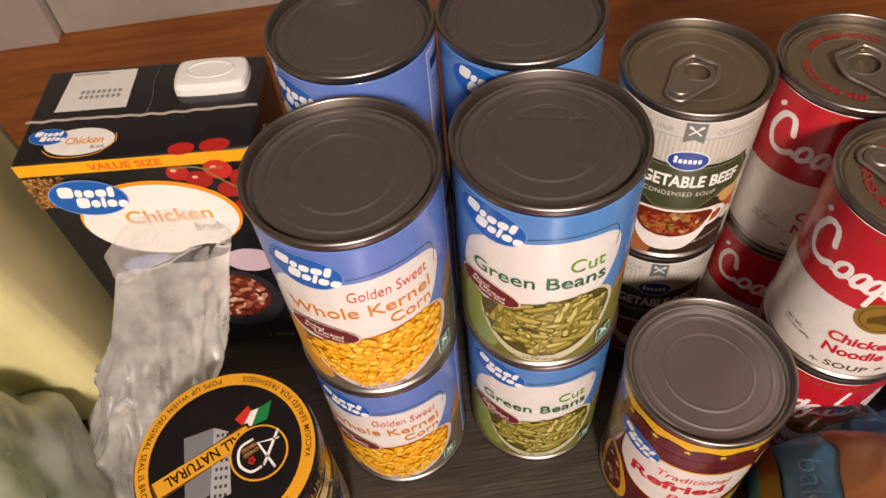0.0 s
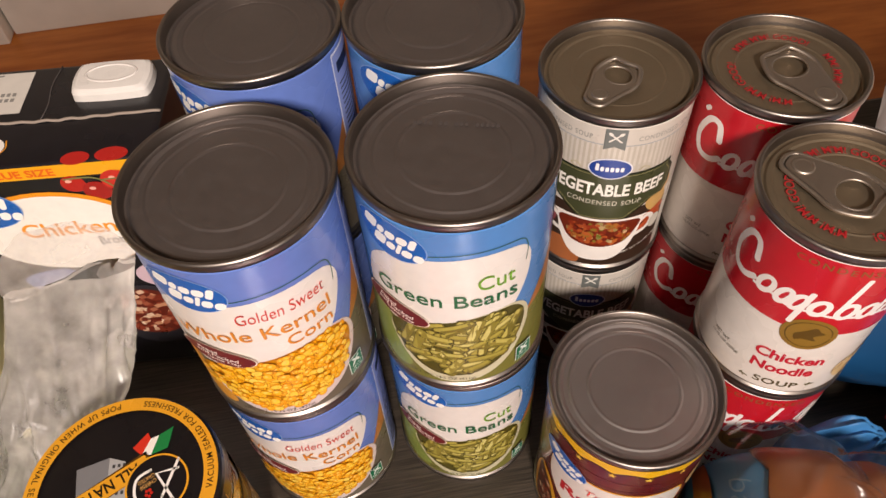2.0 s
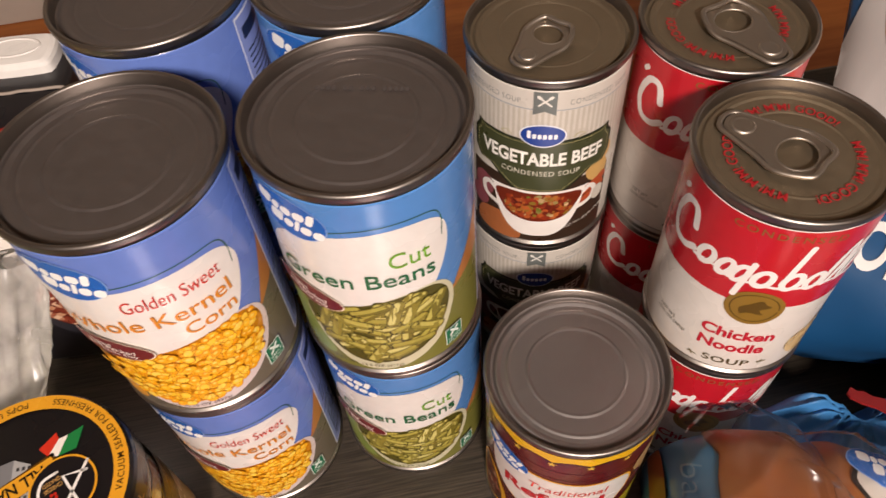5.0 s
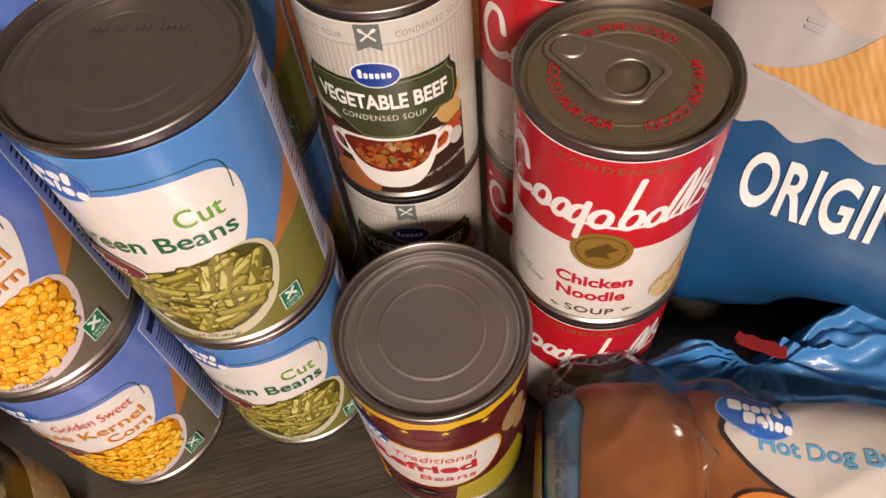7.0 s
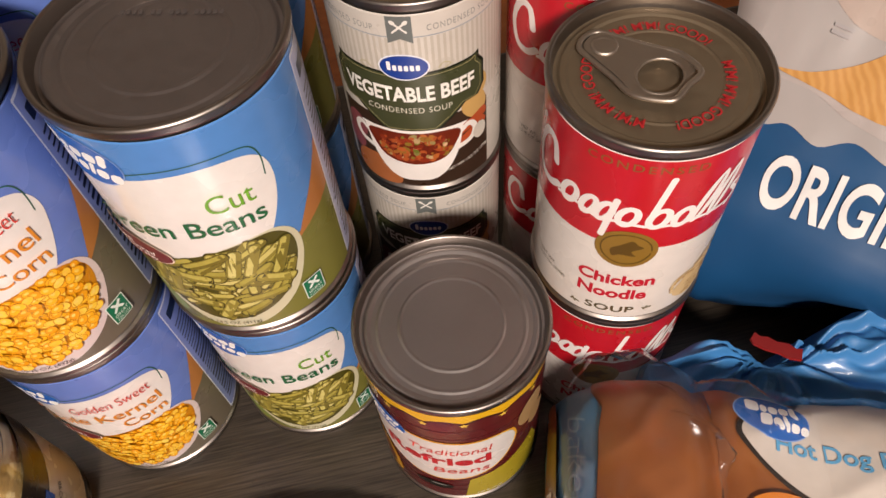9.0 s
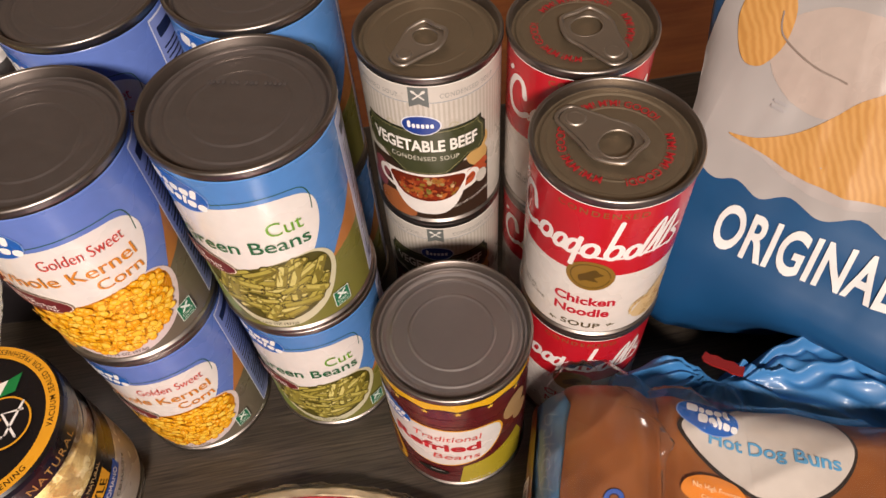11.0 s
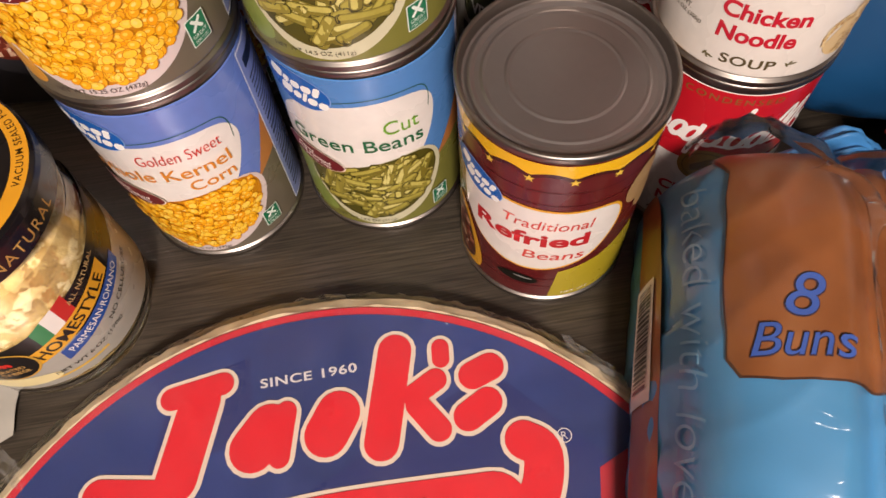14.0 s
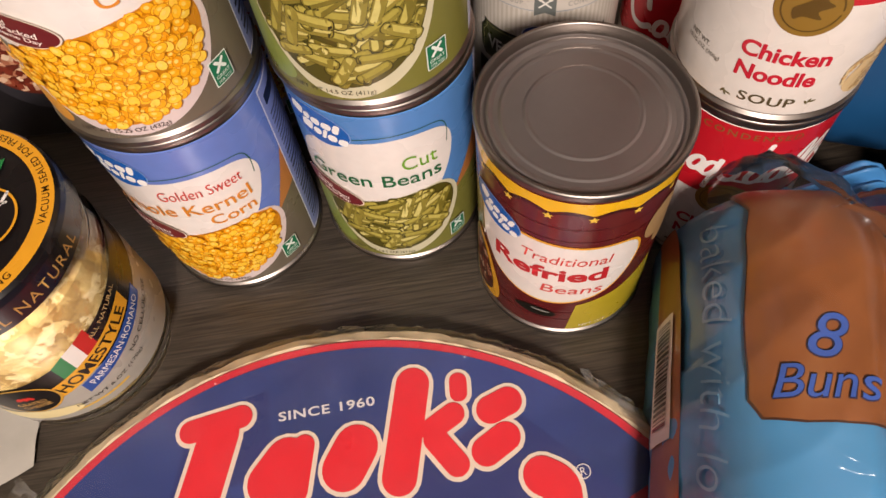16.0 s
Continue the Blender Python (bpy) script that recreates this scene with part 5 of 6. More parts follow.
    art("black_field", [[(-0.062, 0.030), (-0.030, 0.032), (-0.008, 0.036), (0.018, 0.036), (0.046, 0.036), (0.064, 0.036), (0.066, 0.066), (0.0536, 0.0690), (0.03, 0.0640), (0.0, 0.0562), (-0.0377, 0.0475), (-0.062, 0.0455)]], ink("#151214", 0.28), lab, w, GAP * 2, "black upper field")
    art("silver_field", [[(0.0, 0.0098), (0.064, 0.0098), (0.064, 0.050), (0.040, 0.046), (0.020, 0.040), (0.0, 0.034)]], ink("#a9a49c", 0.3, 0.2), lab, w, GAP * 3, "silver lower field")
    yel = [(-0.0245, 0.0395), (0.0225, 0.0545), (0.0225, 0.0450), (-0.0245, 0.0300)]
    art("gold_band", [yel], ink("#e0a42c", 0.3), lab, w, GAP * 4, "gold slanting band")
    art("name_lettering", [words("HOMESTYLE", -0.0010, 0.0422, 0.041, 0.0062, 17.5, 0.015)], ink("#1b140a"), lab, w, GAP * 5, "black capital lettering")
    art("blue_band", [[(-0.0135, 0.0325), (0.030, 0.0462), (0.030, 0.0385), (-0.0135, 0.0245)]], ink("#2a4f9c", 0.3), lab, w, GAP * 4, "blue slanting band")
    art("kind_lettering", [words("PARMESAN·ROMANO", 0.0083, 0.0356, 0.039, 0.0038, 17.5)], ink("#eeeae4"), lab, w, GAP * 5, "white capital lettering")
    art("small_lettering", [words("NO CELLULOSE", 0.0225, 0.0310, 0.030, 0.0028, 17.5)], ink("#25221e"), lab, w, GAP * 5)
    art("small_lettering", [words("NET WT 6 OZ (170g)", -0.005, 0.0200, 0.034, 0.0028, 4)], ink("#35302a"), lab, w, GAP * 5)
    art("small_lettering", [words("ALL NATURAL", 0.0125, 0.0562, 0.022, 0.0027, 16)], ink("#c8a870"), lab, w, GAP * 5)
    art("flag_red", [[(-0.0030, 0.0585), (0.0030, 0.0605), (0.0030, 0.0480), (-0.0030, 0.0460)]], ink("#c02a22"), lab, w, GAP * 3.5)
    art("flag_white", [[(-0.0090, 0.0565), (-0.0030, 0.0585), (-0.0030, 0.0460), (-0.0090, 0.0440)]], ink("#ece6de"), lab, w, GAP * 3.5)
    art("flag_green", [[(-0.0150, 0.0530), (-0.0090, 0.0565), (-0.0090, 0.0440), (-0.0150, 0.0410)]], ink("#1f7a40"), lab, w, GAP * 3.5)
    art("mark_edge", [ell(-0.034, 0.036, 0.0135, 0.0125)], ink("#c99a3c"), lab, w, GAP * 6)
    art("round_mark", [ell(-0.034, 0.036, 0.0125, 0.0116)], ink("#121013"), lab, w, GAP * 7, "black round brand mark")
    art("mark_lettering", [words("GRATED", -0.0325, 0.0335, 0.012, 0.0024, 10), words("CHEESE", -0.0320, 0.0300, 0.012, 0.0024, 10)], ink("#d8a860"), lab, w, GAP * 8)
    art("mark_red", [ell(-0.0325 + 0.002 * k, 0.0385, 0.0011, 0.0018, 20 * k, 10) for k in (-1, 0, 1)], ink("#c8241c"), lab, w, GAP * 8)
    art("cheese_picture", [blob([(-0.060, 0.0145), (-0.050, 0.022), (-0.030, 0.0222), (-0.020, 0.0195), (-0.026, 0.0145)])], ink("#e6d6a2"), lab, w, GAP * 3)
    art("gold_rule", [rrect(-0.06, 0.0145, 0.06, 0.0160, 0.0004, 2)], ink("#d8b050"), lab, w, GAP * 2)
    return jar


cheese_jar()


# ---------------------------------------------------------------- frozen pizza in film
def pizza():
    cx, cy, R, H = 0.035, -0.237, 0.1635, 0.019
    p = thing("frozen_pizza", "round frozen pizza shrink-wrapped under a blue and red label", "pizza", pose(cx, cy, 0))
    crust = lathe([(0, 0.002), (R - 0.006, 0.002), (R - 0.001, 0.005), (R, 0.010), (R - 0.002, 0.0150), (R - 0.006, 0.0178), (R - 0.010, 0.0172), (0, 0.0165)], 160)
    bmesh.ops.subdivide_edges(crust, edges=[e for e in crust.edges if all(v.co.xy.length > R - 0.02 for v in e.verts)], cuts=1)
    for v in crust.verts:
        k = v.co.xy.length / R
        if k > 0.9:
            n = noise.noise(v.co * 60) * 0.5 + noise.noise(v.co * 170)
            v.co.z += 0.0008 * n
            v.co.x *= 1 + 0.005 * n
            v.co.y *= 1 + 0.005 * n
    part("crust", crust, ink("#dccba8", 0.6, 0.10, 0.16, 120, 0.0022), p, "pale floury pizza crust edge")
    t = on_flat(H)

    def P(x, y):
        return (x - cx, y - cy)
    lab = part("card_disc", lathe([(0, H - 0.0004), (R - 0.0075, H - 0.0004), (R - 0.0070, H - 0.0010), (R - 0.009, H - 0.0014)], 140), ink("#cc2e3c", 0.3, 0.3), p, "printed round label with red edge")
    blue = ink("#2a3b74", 0.32, 0.25, 0.22, 24, 0.0008)
    art("blue_field", [ell(0, 0, R - 0.0108, R - 0.0108, 0, 120)], blue, lab, t, 0, "glossy dark blue printed field", step=0.02, step_y=0.02)
    art("navy_field", [[P(0.108, -0.120), P(0.150, -0.165), P(0.150, -0.215), P(0.02, -0.215), P(0.02, -0.160)], [P(-0.02, -0.105), P(0.012, -0.097), P(0.012, -0.13), P(-0.03, -0.14)]], ink("#26326c", 0.3, 0.5), lab, t, 0.00012, step=0)
    art("red_corner", [[P(0.142, -0.1645), P(0.1648, -0.155), P(0.183, -0.195), P(0.187, -0.23), P(0.12, -0.26)]], ink("#b82836", 0.3, 0.3), lab, t, 0.00024, "dark red printed corner", step=0)
    # bold red brand mark, kept as plain slanted bars with cream edges
    S = [stroke([P(-0.0200, -0.1095), P(0.0005, -0.1065)], 0.0095, False), stroke([P(-0.0085, -0.112), P(-0.0185, -0.142)], 0.0165, False), stroke([P(-0.026, -0.147), P(-0.048, -0.1430)], 0.0130, False),
         stroke([P(0.0185, -0.1275), P(0.0115, -0.1350)], 0.0185, False), stroke([P(0.0255, -0.1225), P(0.0215, -0.1400)], 0.0085, False), stroke([P(0.046, -0.1265), P(0.0405, -0.1345)], 0.0175, False),
         stroke([P(0.0715, -0.1050), P(0.0615, -0.1415)], 0.0138, False), stroke([P(0.086, -0.1200), P(0.0765, -0.1250)], 0.0092, False), stroke([P(0.0775, -0.1290), P(0.0845, -0.1400)], 0.0098, False),
         stroke([P(0.0900, -0.1070), P(0.0895, -0.1120)], 0.0072, False), stroke([P(0.1085, -0.1185), P(0.1010, -0.1210)], 0.0115, False), stroke([P(0.1050, -0.1325), P(0.0965, -0.1370)], 0.0118, False),
         stroke([P(0.1160, -0.1495), P(0.1220, -0.156), P(0.116, -0.172), P(0.100, -0.179), P(0.060, -0.1765), P(0.02, -0.178), P(-0.03, -0.185)], 0.0150), stroke([P(0.10, -0.172), P(0.03, -0.170), P(-0.02, -0.177)], 0.026)]
    edge = [stroke_wide(q, 0.0036) for q in S]
    art("cream_edge", [a for q in edge for a in q], ink("#dccfba", 0.3, 0.3), lab, t, 0.0004, "cream outline", step=0, climb=0.0000003)
    art("red_mark", [a for q in S for a in q], ink("#d2222f", 0.32, 0.2), lab, t, 0.0008, "bold red brand strokes", step=0, climb=0.0000003)
    art("since_lettering", [words("SINCE 1960", 0.0355 - cx, -0.1092 - cy, 0.0395, 0.0040, 0.3, 0.02, 0, 1.1)], ink("#d9d4d2", 0.28), lab, t, 0.0005, "white capital lettering", step=0)
    art("kind_lettering", [words("Original Thin", 0.045 - cx, -0.1690 - cy, 0.075, 0.0105, 0, 0.02)], ink("#1b1416", 0.28), lab, t, 0.0012, "black lettering", step=0)
    ro, ri = ell(0.1316 - cx, -0.1505 - cy, 0.0029, 0.0029), ell(0.1316 - cx, -0.1505 - cy, 0.0025, 0.0025)
    art("registered_mark", [[ro[i], ro[(i + 1) % 40], ri[(i + 1) % 40], ri[i]] for i in range(40)] + [words("R", 0.1316 - cx, -0.1505 - cy, 0.0022, 0.003)], ink("#d9d4d2"), lab, t, 0.0005, step=0)
    # shrink film
    prof = [(0, 0.0222), (R * 0.5, 0.0222)] + [(R * (0.60 + 0.03 * i), 0.0222) for i in range(12)] + [(R - 0.008, 0.0212), (R - 0.001, 0.0178), (R + 0.0022, 0.0105), (R + 0.001, 0.004), (R - 0.006, 0.0010)]
    fb = lathe(prof, 560)
    for v in fb.verts:
        k = v.co.xy.length / R
        a = math.atan2(v.co.y, v.co.x)
        if k <= 0.96 and k > 0.55:
            n = noise.noise(Vector((a * 46, k * 7, 2.0))) * max(0, (k - 0.72) / 0.24) + 0.5 * noise.noise(v.co * 50)
            n += 1.1 * (1 - abs(noise.noise(Vector((a * 75, k * 3, 8.0))))) ** 3 * max(0, (k - 0.80) / 0.16) * max(0, noise.noise(Vector((a * 5, 1, 3))) + 0.25)
            v.co.z += 0.0015 * n
        if k > 0.93:
            n = noise.noise(Vector((a * 34, k * 30, 2.0)))
            v.co.z += 0.0012 * n * (1 if v.co.z > 0.006 else 0)
            g = 1 + 0.012 * max(0, n) * (k > 0.99)
            v.co.x *= g
            v.co.y *= g
    part("shrink_film", fb, film("shrink_film", (0.95, 0.93, 0.9, 1), 0.028, 0.20, 0.0014, 50, 0.0010, 48, ior=1.28), p, "clear wrinkled shrink film").visible_shadow = False
    # tuft of gathered film at the rim
    for ax, ay, k in ((0.150, -0.1265, 1.0), (-0.085, -0.130, 0.8), (0.1590, -0.1390, 0.8)):
        bm = bmesh.new()
        rr = random.Random(int(1000 * k + ax * 999))
        grid = {}
        for i in range(9):
            for j in range(5):
                grid[i, j] = bm.verts.new((ax - cx + 0.0035 * k * (i - 4) * 0.62 + rr.uniform(-1, 1) * 0.0008, ay - cy - 0.0022 * k * (i - 4) + 0.0022 * j + rr.uniform(-1, 1) * 0.0008, 0.0195 + rr.uniform(-1, 1.6) * 0.0014 - 0.0010 * j))
        for i in range(8):
            for j in range(4):
                bm.faces.new((grid[i, j], grid[i + 1, j], grid[i + 1, j + 1], grid[i, j + 1]))
        part("film_tuft", bm, film("tuft_film", (0.9, 0.88, 0.85, 1), 0.16, 0.08, 0.001, 200, 0.002, 200), p, "gathered crinkled film", smooth=False).visible_shadow = False
    return p


def stroke_wide(quads, extra):
    """The same strokes, grown outwards."""
    out = []
    for q in quads:
        mx, my = sum(x for x, _ in q) / len(q), sum(y for _, y in q) / len(q)
        if len(q) == 4:
            (ax, ay), (bx, by), (c2, d2), (e2, f2) = q
            la, lb = math.hypot(ax - bx, ay - by) or 1, math.hypot(e2 - c2, f2 - d2) or 1
            g = extra / 2
            out.append([(ax + (ax - bx) / la * g, ay + (ay - by) / la * g), (bx - (ax - bx) / la * g, by - (ay - by) / la * g), (c2 - (e2 - c2) / lb * g, d2 - (f2 - d2) / lb * g), (e2 + (e2 - c2) / lb * g, f2 + (f2 - d2) / lb * g)])
        else:
            rad = math.hypot(q[0][0] - mx, q[0][1] - my) + extra / 2
            out.append(ell(mx, my, rad, rad, 0, 16))
    return out


pizza()


# ---------------------------------------------------------------- bag of buns
E1, E2, BO = Vector((-0.32, -0.947, 0)), Vector((0.947, -0.32, 0)), Vector((0.183, -0.066, 0))


# sharp folds in the film: start, end, height, half width
CREASES = ((0.0300, 0.0390, 0.0430, 0.0590, 0.0036, 0.0052), (0.0316, 0.0390, 0.0368, 0.0628, 0.0018, 0.0035), (0.0156, 0.0415, 0.0293, 0.0561, -0.0022, 0.0040),
           (0.0500, 0.0211, 0.0425, 0.0380, 0.0012, 0.0035), (0.0425, 0.0380, 0.0494, 0.0467, 0.0012, 0.0030), (0.0494, 0.0467, 0.0760, 0.0530, 0.0014, 0.0035),
           (0.0060, 0.0200, 0.0240, 0.0260, 0.0016, 0.0040), (0.1050, 0.0400, 0.1100, 0.0700, -0.0018, 0.0045), (0.1180, 0.0380, 0.1130, 0.0620, 0.0018, 0.0045),
           (0.0240, 0.0050, 0.0360, 0.0180, 0.0020, 0.0040), (0.1000, 0.0090, 0.1180, 0.0160, 0.0014, 0.0035), (0.0050, 0.0500, 0.0200, 0.0800, 0.0020, 0.0045),
           (0.0120, 0.0250, 0.0230, 0.0450, 0.0024, 0.0038), (0.0560, 0.0220, 0.0630, 0.0360, 0.0014, 0.0026), (0.0640, 0.0600, 0.0750, 0.0760, 0.0022, 0.0036),
           (0.0960, 0.0280, 0.1060, 0.0460, 0.0020, 0.0034), (0.0330, 0.0180, 0.0400, 0.0300, 0.0014, 0.0026))


def crease_height(p, q):
    h = 0.0
    for p0, q0, p1, q1, rise, wide in CREASES:
        dp, dq = p1 - p0, q1 - q0
        ln = math.hypot(dp, dq)
        along = ((p - p0) * dp + (q - q0) * dq) / ln
        if -0.004 < along < ln + 0.006:
            away = abs((p - p0) * dq - (q - q0) * dp) / ln
            if away < wide:
                taper = min(1, (along + 0.004) / 0.006, (ln + 0.006 - along) / 0.012)
                h += rise * taper * (1 - away / wide) ** 1.5
    return h


def bun_height(p, q):
    side = 1 - math.exp(-max(q - 0.008, 0) / 0.010)
    back = 1 - math.exp(-(max(p, 0) + 0.004) / 0.011)
    h = 0.074 + (0.037 * side ** 0.8) * (0.35 + 0.65 * back) - 0.034 * (1 - back)
    h -= 0.014 * max(0, min(1, (q - 0.045) / 0.05))
    h -= 0.007 * math.exp(-((q - 0.056) / 0.006) ** 2)
    h -= 0.020 * max(0, p - 0.08) / 0.12
    s = Vector((p * 42, q * 42, 0.3))
    h += 0.0016 * noise.noise(s)
    wgt = 0.3 + 0.7 * math.exp(-max(p, 0) / 0.03)
    h += wgt * 0.0030 * (1 - abs(noise.noise(Vector((p * 30 + q * 16, q * 22, 5.0))))) ** 4 - wgt * 0.0010
    return max(h, 0.012)


def on_buns(p, q, lift):
    c = BO + E1 * p + E2 * q
    e = 0.001
    hx, hy = (bun_height(p + e, q) - bun_height(p - e, q)) / (2 * e), (bun_height(p, q + e) - bun_height(p, q - e)) / (2 * e)
    n = (Vector((0, 0, 1)) - E1 * hx - E2 * hy).normalized()
    return Vector((c.x, c.y, bun_height(p, q))) + n * lift


def bun_bag():
    g = thing("bun_bag", "blue and clear plastic bag of hot dog buns", "bag", pose(0, 0, 0))
    bm = bmesh.new()
    ps = [0.00125 * i for i in range(0, 104)] + [0.13 + 0.0025 * i for i in range(0, 40)]
    qs = [0.0085] + [0.00125 * i for i in range(7, 64)] + [0.08 + 0.0025 * i for i in range(0, 63)]
    top = [[bm.verts.new(on_buns(p, q, 0)) for q in qs] for p in ps]
    for i in range(len(ps) - 1):
        for j in range(len(qs) - 1):
            bm.faces.new((top[i][j], top[i + 1][j], top[i + 1][j + 1], top[i][j + 1]))
    # sides fall to the table with a soft bulge
    rim = [(i, 0) for i in range(len(ps))] + [(len(ps) - 1, j) for j in range(1, len(qs))] + [(i, len(qs) - 1) for i in range(len(ps) - 2, -1, -1)] + [(0, j) for j in range(len(qs) - 2, 0, -1)]
    mid = sum((top[i][j].co for i, j in rim), Vector()) / len(rim)
    prev = [top[i][j] for i, j in rim]
    starts = [v.co.copy() for v in prev]
    for k in range(1, 7):
        t = k / 6
        row = []
        for s in starts:
            d = Vector((s.x - mid.x, s.y - mid.y, 0)).normalized()
            foot = 0.0225 if (s - Vector((0.035, -0.237, s.z))).length < 0.170 else 0.001
            z = s.z + (foot - s.z) * t
            row.append(bm.verts.new(Vector((s.x, s.y, z)) + d * (0.0030 * math.sin(math.pi * t) + 0.0065 * t + 0.0012 * noise.noise(Vector((s.x * 90, s.y * 90, z * 70))))))
        for a in range(len(prev)):
            b = (a + 1) % len(prev)
            bm.faces.new((prev[a], row[a], row[b], prev[b]))
        prev = row
    bm.faces.new(prev)
    bmesh.ops.recalc_face_normals(bm, faces=bm.faces)
    blue = ink("#4989b6", 0.34, 0.35, 0.10, 22, 0.0010)
    body = part("bag_film", bm, blue, g, "light blue printed plastic film")
    w = lambda x, y, l: on_buns(-y, x, l)
    crust, nt, b = base_mat("bun_crust_under_film")
    n = noise_node(nt, 30, 4)
    n2 = noise_node(nt, 160, 3)
    nt.links.new(ramp(nt, n.outputs[0], [(0.3, lin("#6d3c19")), (0.55, lin("#8c5226")), (0.75, lin("#a0693c"))]), b.inputs["Base Color"])
    b.inputs["Roughness"].default_value, b.inputs["Coat Weight"].default_value, b.inputs["Coat Roughness"].default_value = 0.46, 0.3, 0.14
    bump(nt, b, n.outputs[0], 0.0015, 0.5)
    pan = [(0.0175, -0.004), (0.0165, -0.011), (0.0195, -0.020), (0.018, -0.030), (0.0165, -0.060), (0.0175, -0.086), (0.0205, -0.0915), (0.030, -0.0925), (0.062, -0.0905), (0.09, -0.086), (0.16, -0.086), (0.20, -0.06), (0.20, -0.004), (0.10, -0.002), (0.05, -0.002)]
    art("panel_line", [[(x + (0.0006 if x > 0.05 else -0.0006), y - 0.0006) for x, y in pan]], ink("#4a2c1c", 0.35, 0.4), body, w, 0.0007, "thin dark outline", 0.00125, 0.00125)
    art("clear_window", [pan], crust, body, w, 0.0012, "brown buns seen through clear film", 0.00125, 0.00125)
    num = ink("#3c5cac", 0.3, 0.3)
    art("count_shadow", [words("8", 0.0352, -0.0680, 0.0092, 0.0148, -14, 0.02, 0.1), words("Buns", 0.0345, -0.0815, 0.0252, 0.0102, 2, 0.02, 0.25)], ink("#2e2840", 0.35), body, w, 0.0016, "thin dark edge of the lettering", 0.00125, 0.00125)
    art("count_lettering", [words("8", 0.0352, -0.0680, 0.0085, 0.0140, -14, 0.0, 0.1), words("Buns", 0.0345, -0.0815, 0.0244, 0.0094, 2, 0.0, 0.25)], num, body, w, 0.0020, "blue script lettering", 0.00125, 0.00125)
    art("script_lettering", [words("baked with love", 0.0112, -0.0720, 0.108, 0.0052, -90, -0.014, 0.45)], ink("#6f9fbe", 0.4, 0.2), body, w, 0.0010, "pale script lettering", 0.00125, 0.00125)
    art("white_edge", [blob([(0.064, -0.030), (0.072, -0.018), (0.086, -0.016), (0.098, -0.006), (0.118, -0.003), (0.136, -0.010), (0.140, -0.030), (0.125, -0.050), (0.10, -0.055), (0.078, -0.047)])], ink("#2c2623"), body, w, 0.0018, "", 0.00125, 0.00125)
    art("white_panel", [blob([(0.0655, -0.030), (0.073, -0.0195), (0.0865, -0.0175), (0.0985, -0.0075), (0.118, -0.0045), (0.1345, -0.011), (0.1385, -0.030), (0.124, -0.0485), (0.10, -0.0535), (0.079, -0.0455)])], ink("#cdc5bc", 0.35, 0.4), body, w, 0.0022, "off-white name panel", 0.00125, 0.00125)
    art("name_lettering", [words("Hot Dog Buns", 0.104, -0.0340, 0.056, 0.0085, -4, 0.02)], ink("#5aa0cc", 0.3, 0.3), body, w, 0.0026, "light blue lettering", 0.00125, 0.00125)
    brand_oval(0.0775, -0.0215, 0.0130, 0.0085, -4, body, w, 0.0029, 0.00125, 0.00125)
    art("orange_oval", [ell(0.0775, -0.0565, 0.0135, 0.0068, -4)], ink("#d9842f", 0.35, 0.4), body, w, 0.0028, "orange oval", 0.00125, 0.00125)
    art("oval_lettering", [words("No High Fructose", 0.0775, -0.0550, 0.020, 0.0022, -4), words("Corn Syrup", 0.0775, -0.0588, 0.014, 0.0022, -4)], ink("#f0d2a8"), body, w, 0.0034, "", 0.00125, 0.00125)

    # upright side of the bag: bread edge and bar code
    def side(x, y, lift):
        p = x
        s = on_buns(p, 0.0085, 0)
        d = Vector((s.x - mid.x, s.y - mid.y, 0)).normalized()
        t = 1 - y
        z = s.z + (0.012 - s.z) * t
        return Vector((s.x, s.y, z)) + d * (0.0030 * math.sin(math.pi * t) + 0.0065 * t + 0.0006 + lift)
    art("clear_side", [[(0.004, 0.70), (0.13, 0.86), (0.13, 0.40), (0.004, 0.30)]], crust, body, side, 0.0004, "bread seen through the clear side", 0.004, 0.1)
    art("code_panel", [[(0.045, 0.66), (0.090, 0.70), (0.090, 0.36), (0.045, 0.34)]], ink("#ddd8d0"), body, side, 0.0010, "white bar code panel", 0.004, 0.1)
    rng = random.Random(2)
    lines, x = [], 0.048
    while x < 0.086:
        wd = rng.choice((0.0004, 0.0008, 0.0012))
        lines.append([(x, 0.64), (x + wd, 0.64), (x + wd, 0.42), (x, 0.42)])
        x += wd + rng.choice((0.0004, 0.0008))
    art("bar_code", lines, ink("#2a2826"), body, side, 0.0014, "plain dark bars", 0, 0.1)
    # glossy clear overfilm pulled across the back corner
    bm = bmesh.new()
    grid = {}
    NI, NJ = 128, 100
    for i in range(NI):
        for j in range(NJ):
            p, q = 0.0002 + 0.0014 * i, 0.014 + 0.0014 * j
            n = 1 - abs(noise.noise(Vector((q * 24 + p * 20, p * 14 - q * 6, 4.0))))
            near = math.exp(-max(p, 0) / 0.022)
            lift = max(0.0038, 0.0042 + 0.0030 * near * n ** 3 + 0.0012 * n ** 5 + 1.5 * crease_height(p, q) * min(1, max(0, p) / 0.010))
            # loose corner of film standing up over the buns, with ridges running down from it
            away = math.hypot(p - 0.0066, q - 0.0244)
            turn_ = math.atan2(p - 0.0066, q - 0.0244)
            tent = max(0.0, 1 - away / (0.024 + 0.008 * math.cos(3 * turn_ + 0.6)))
            lift += 0.0070 * tent + 0.0022 * tent * (1 - tent) * 4 * abs(math.sin(3.5 * turn_))
            grid[i, j] = bm.verts.new(on_buns(p, q, lift))
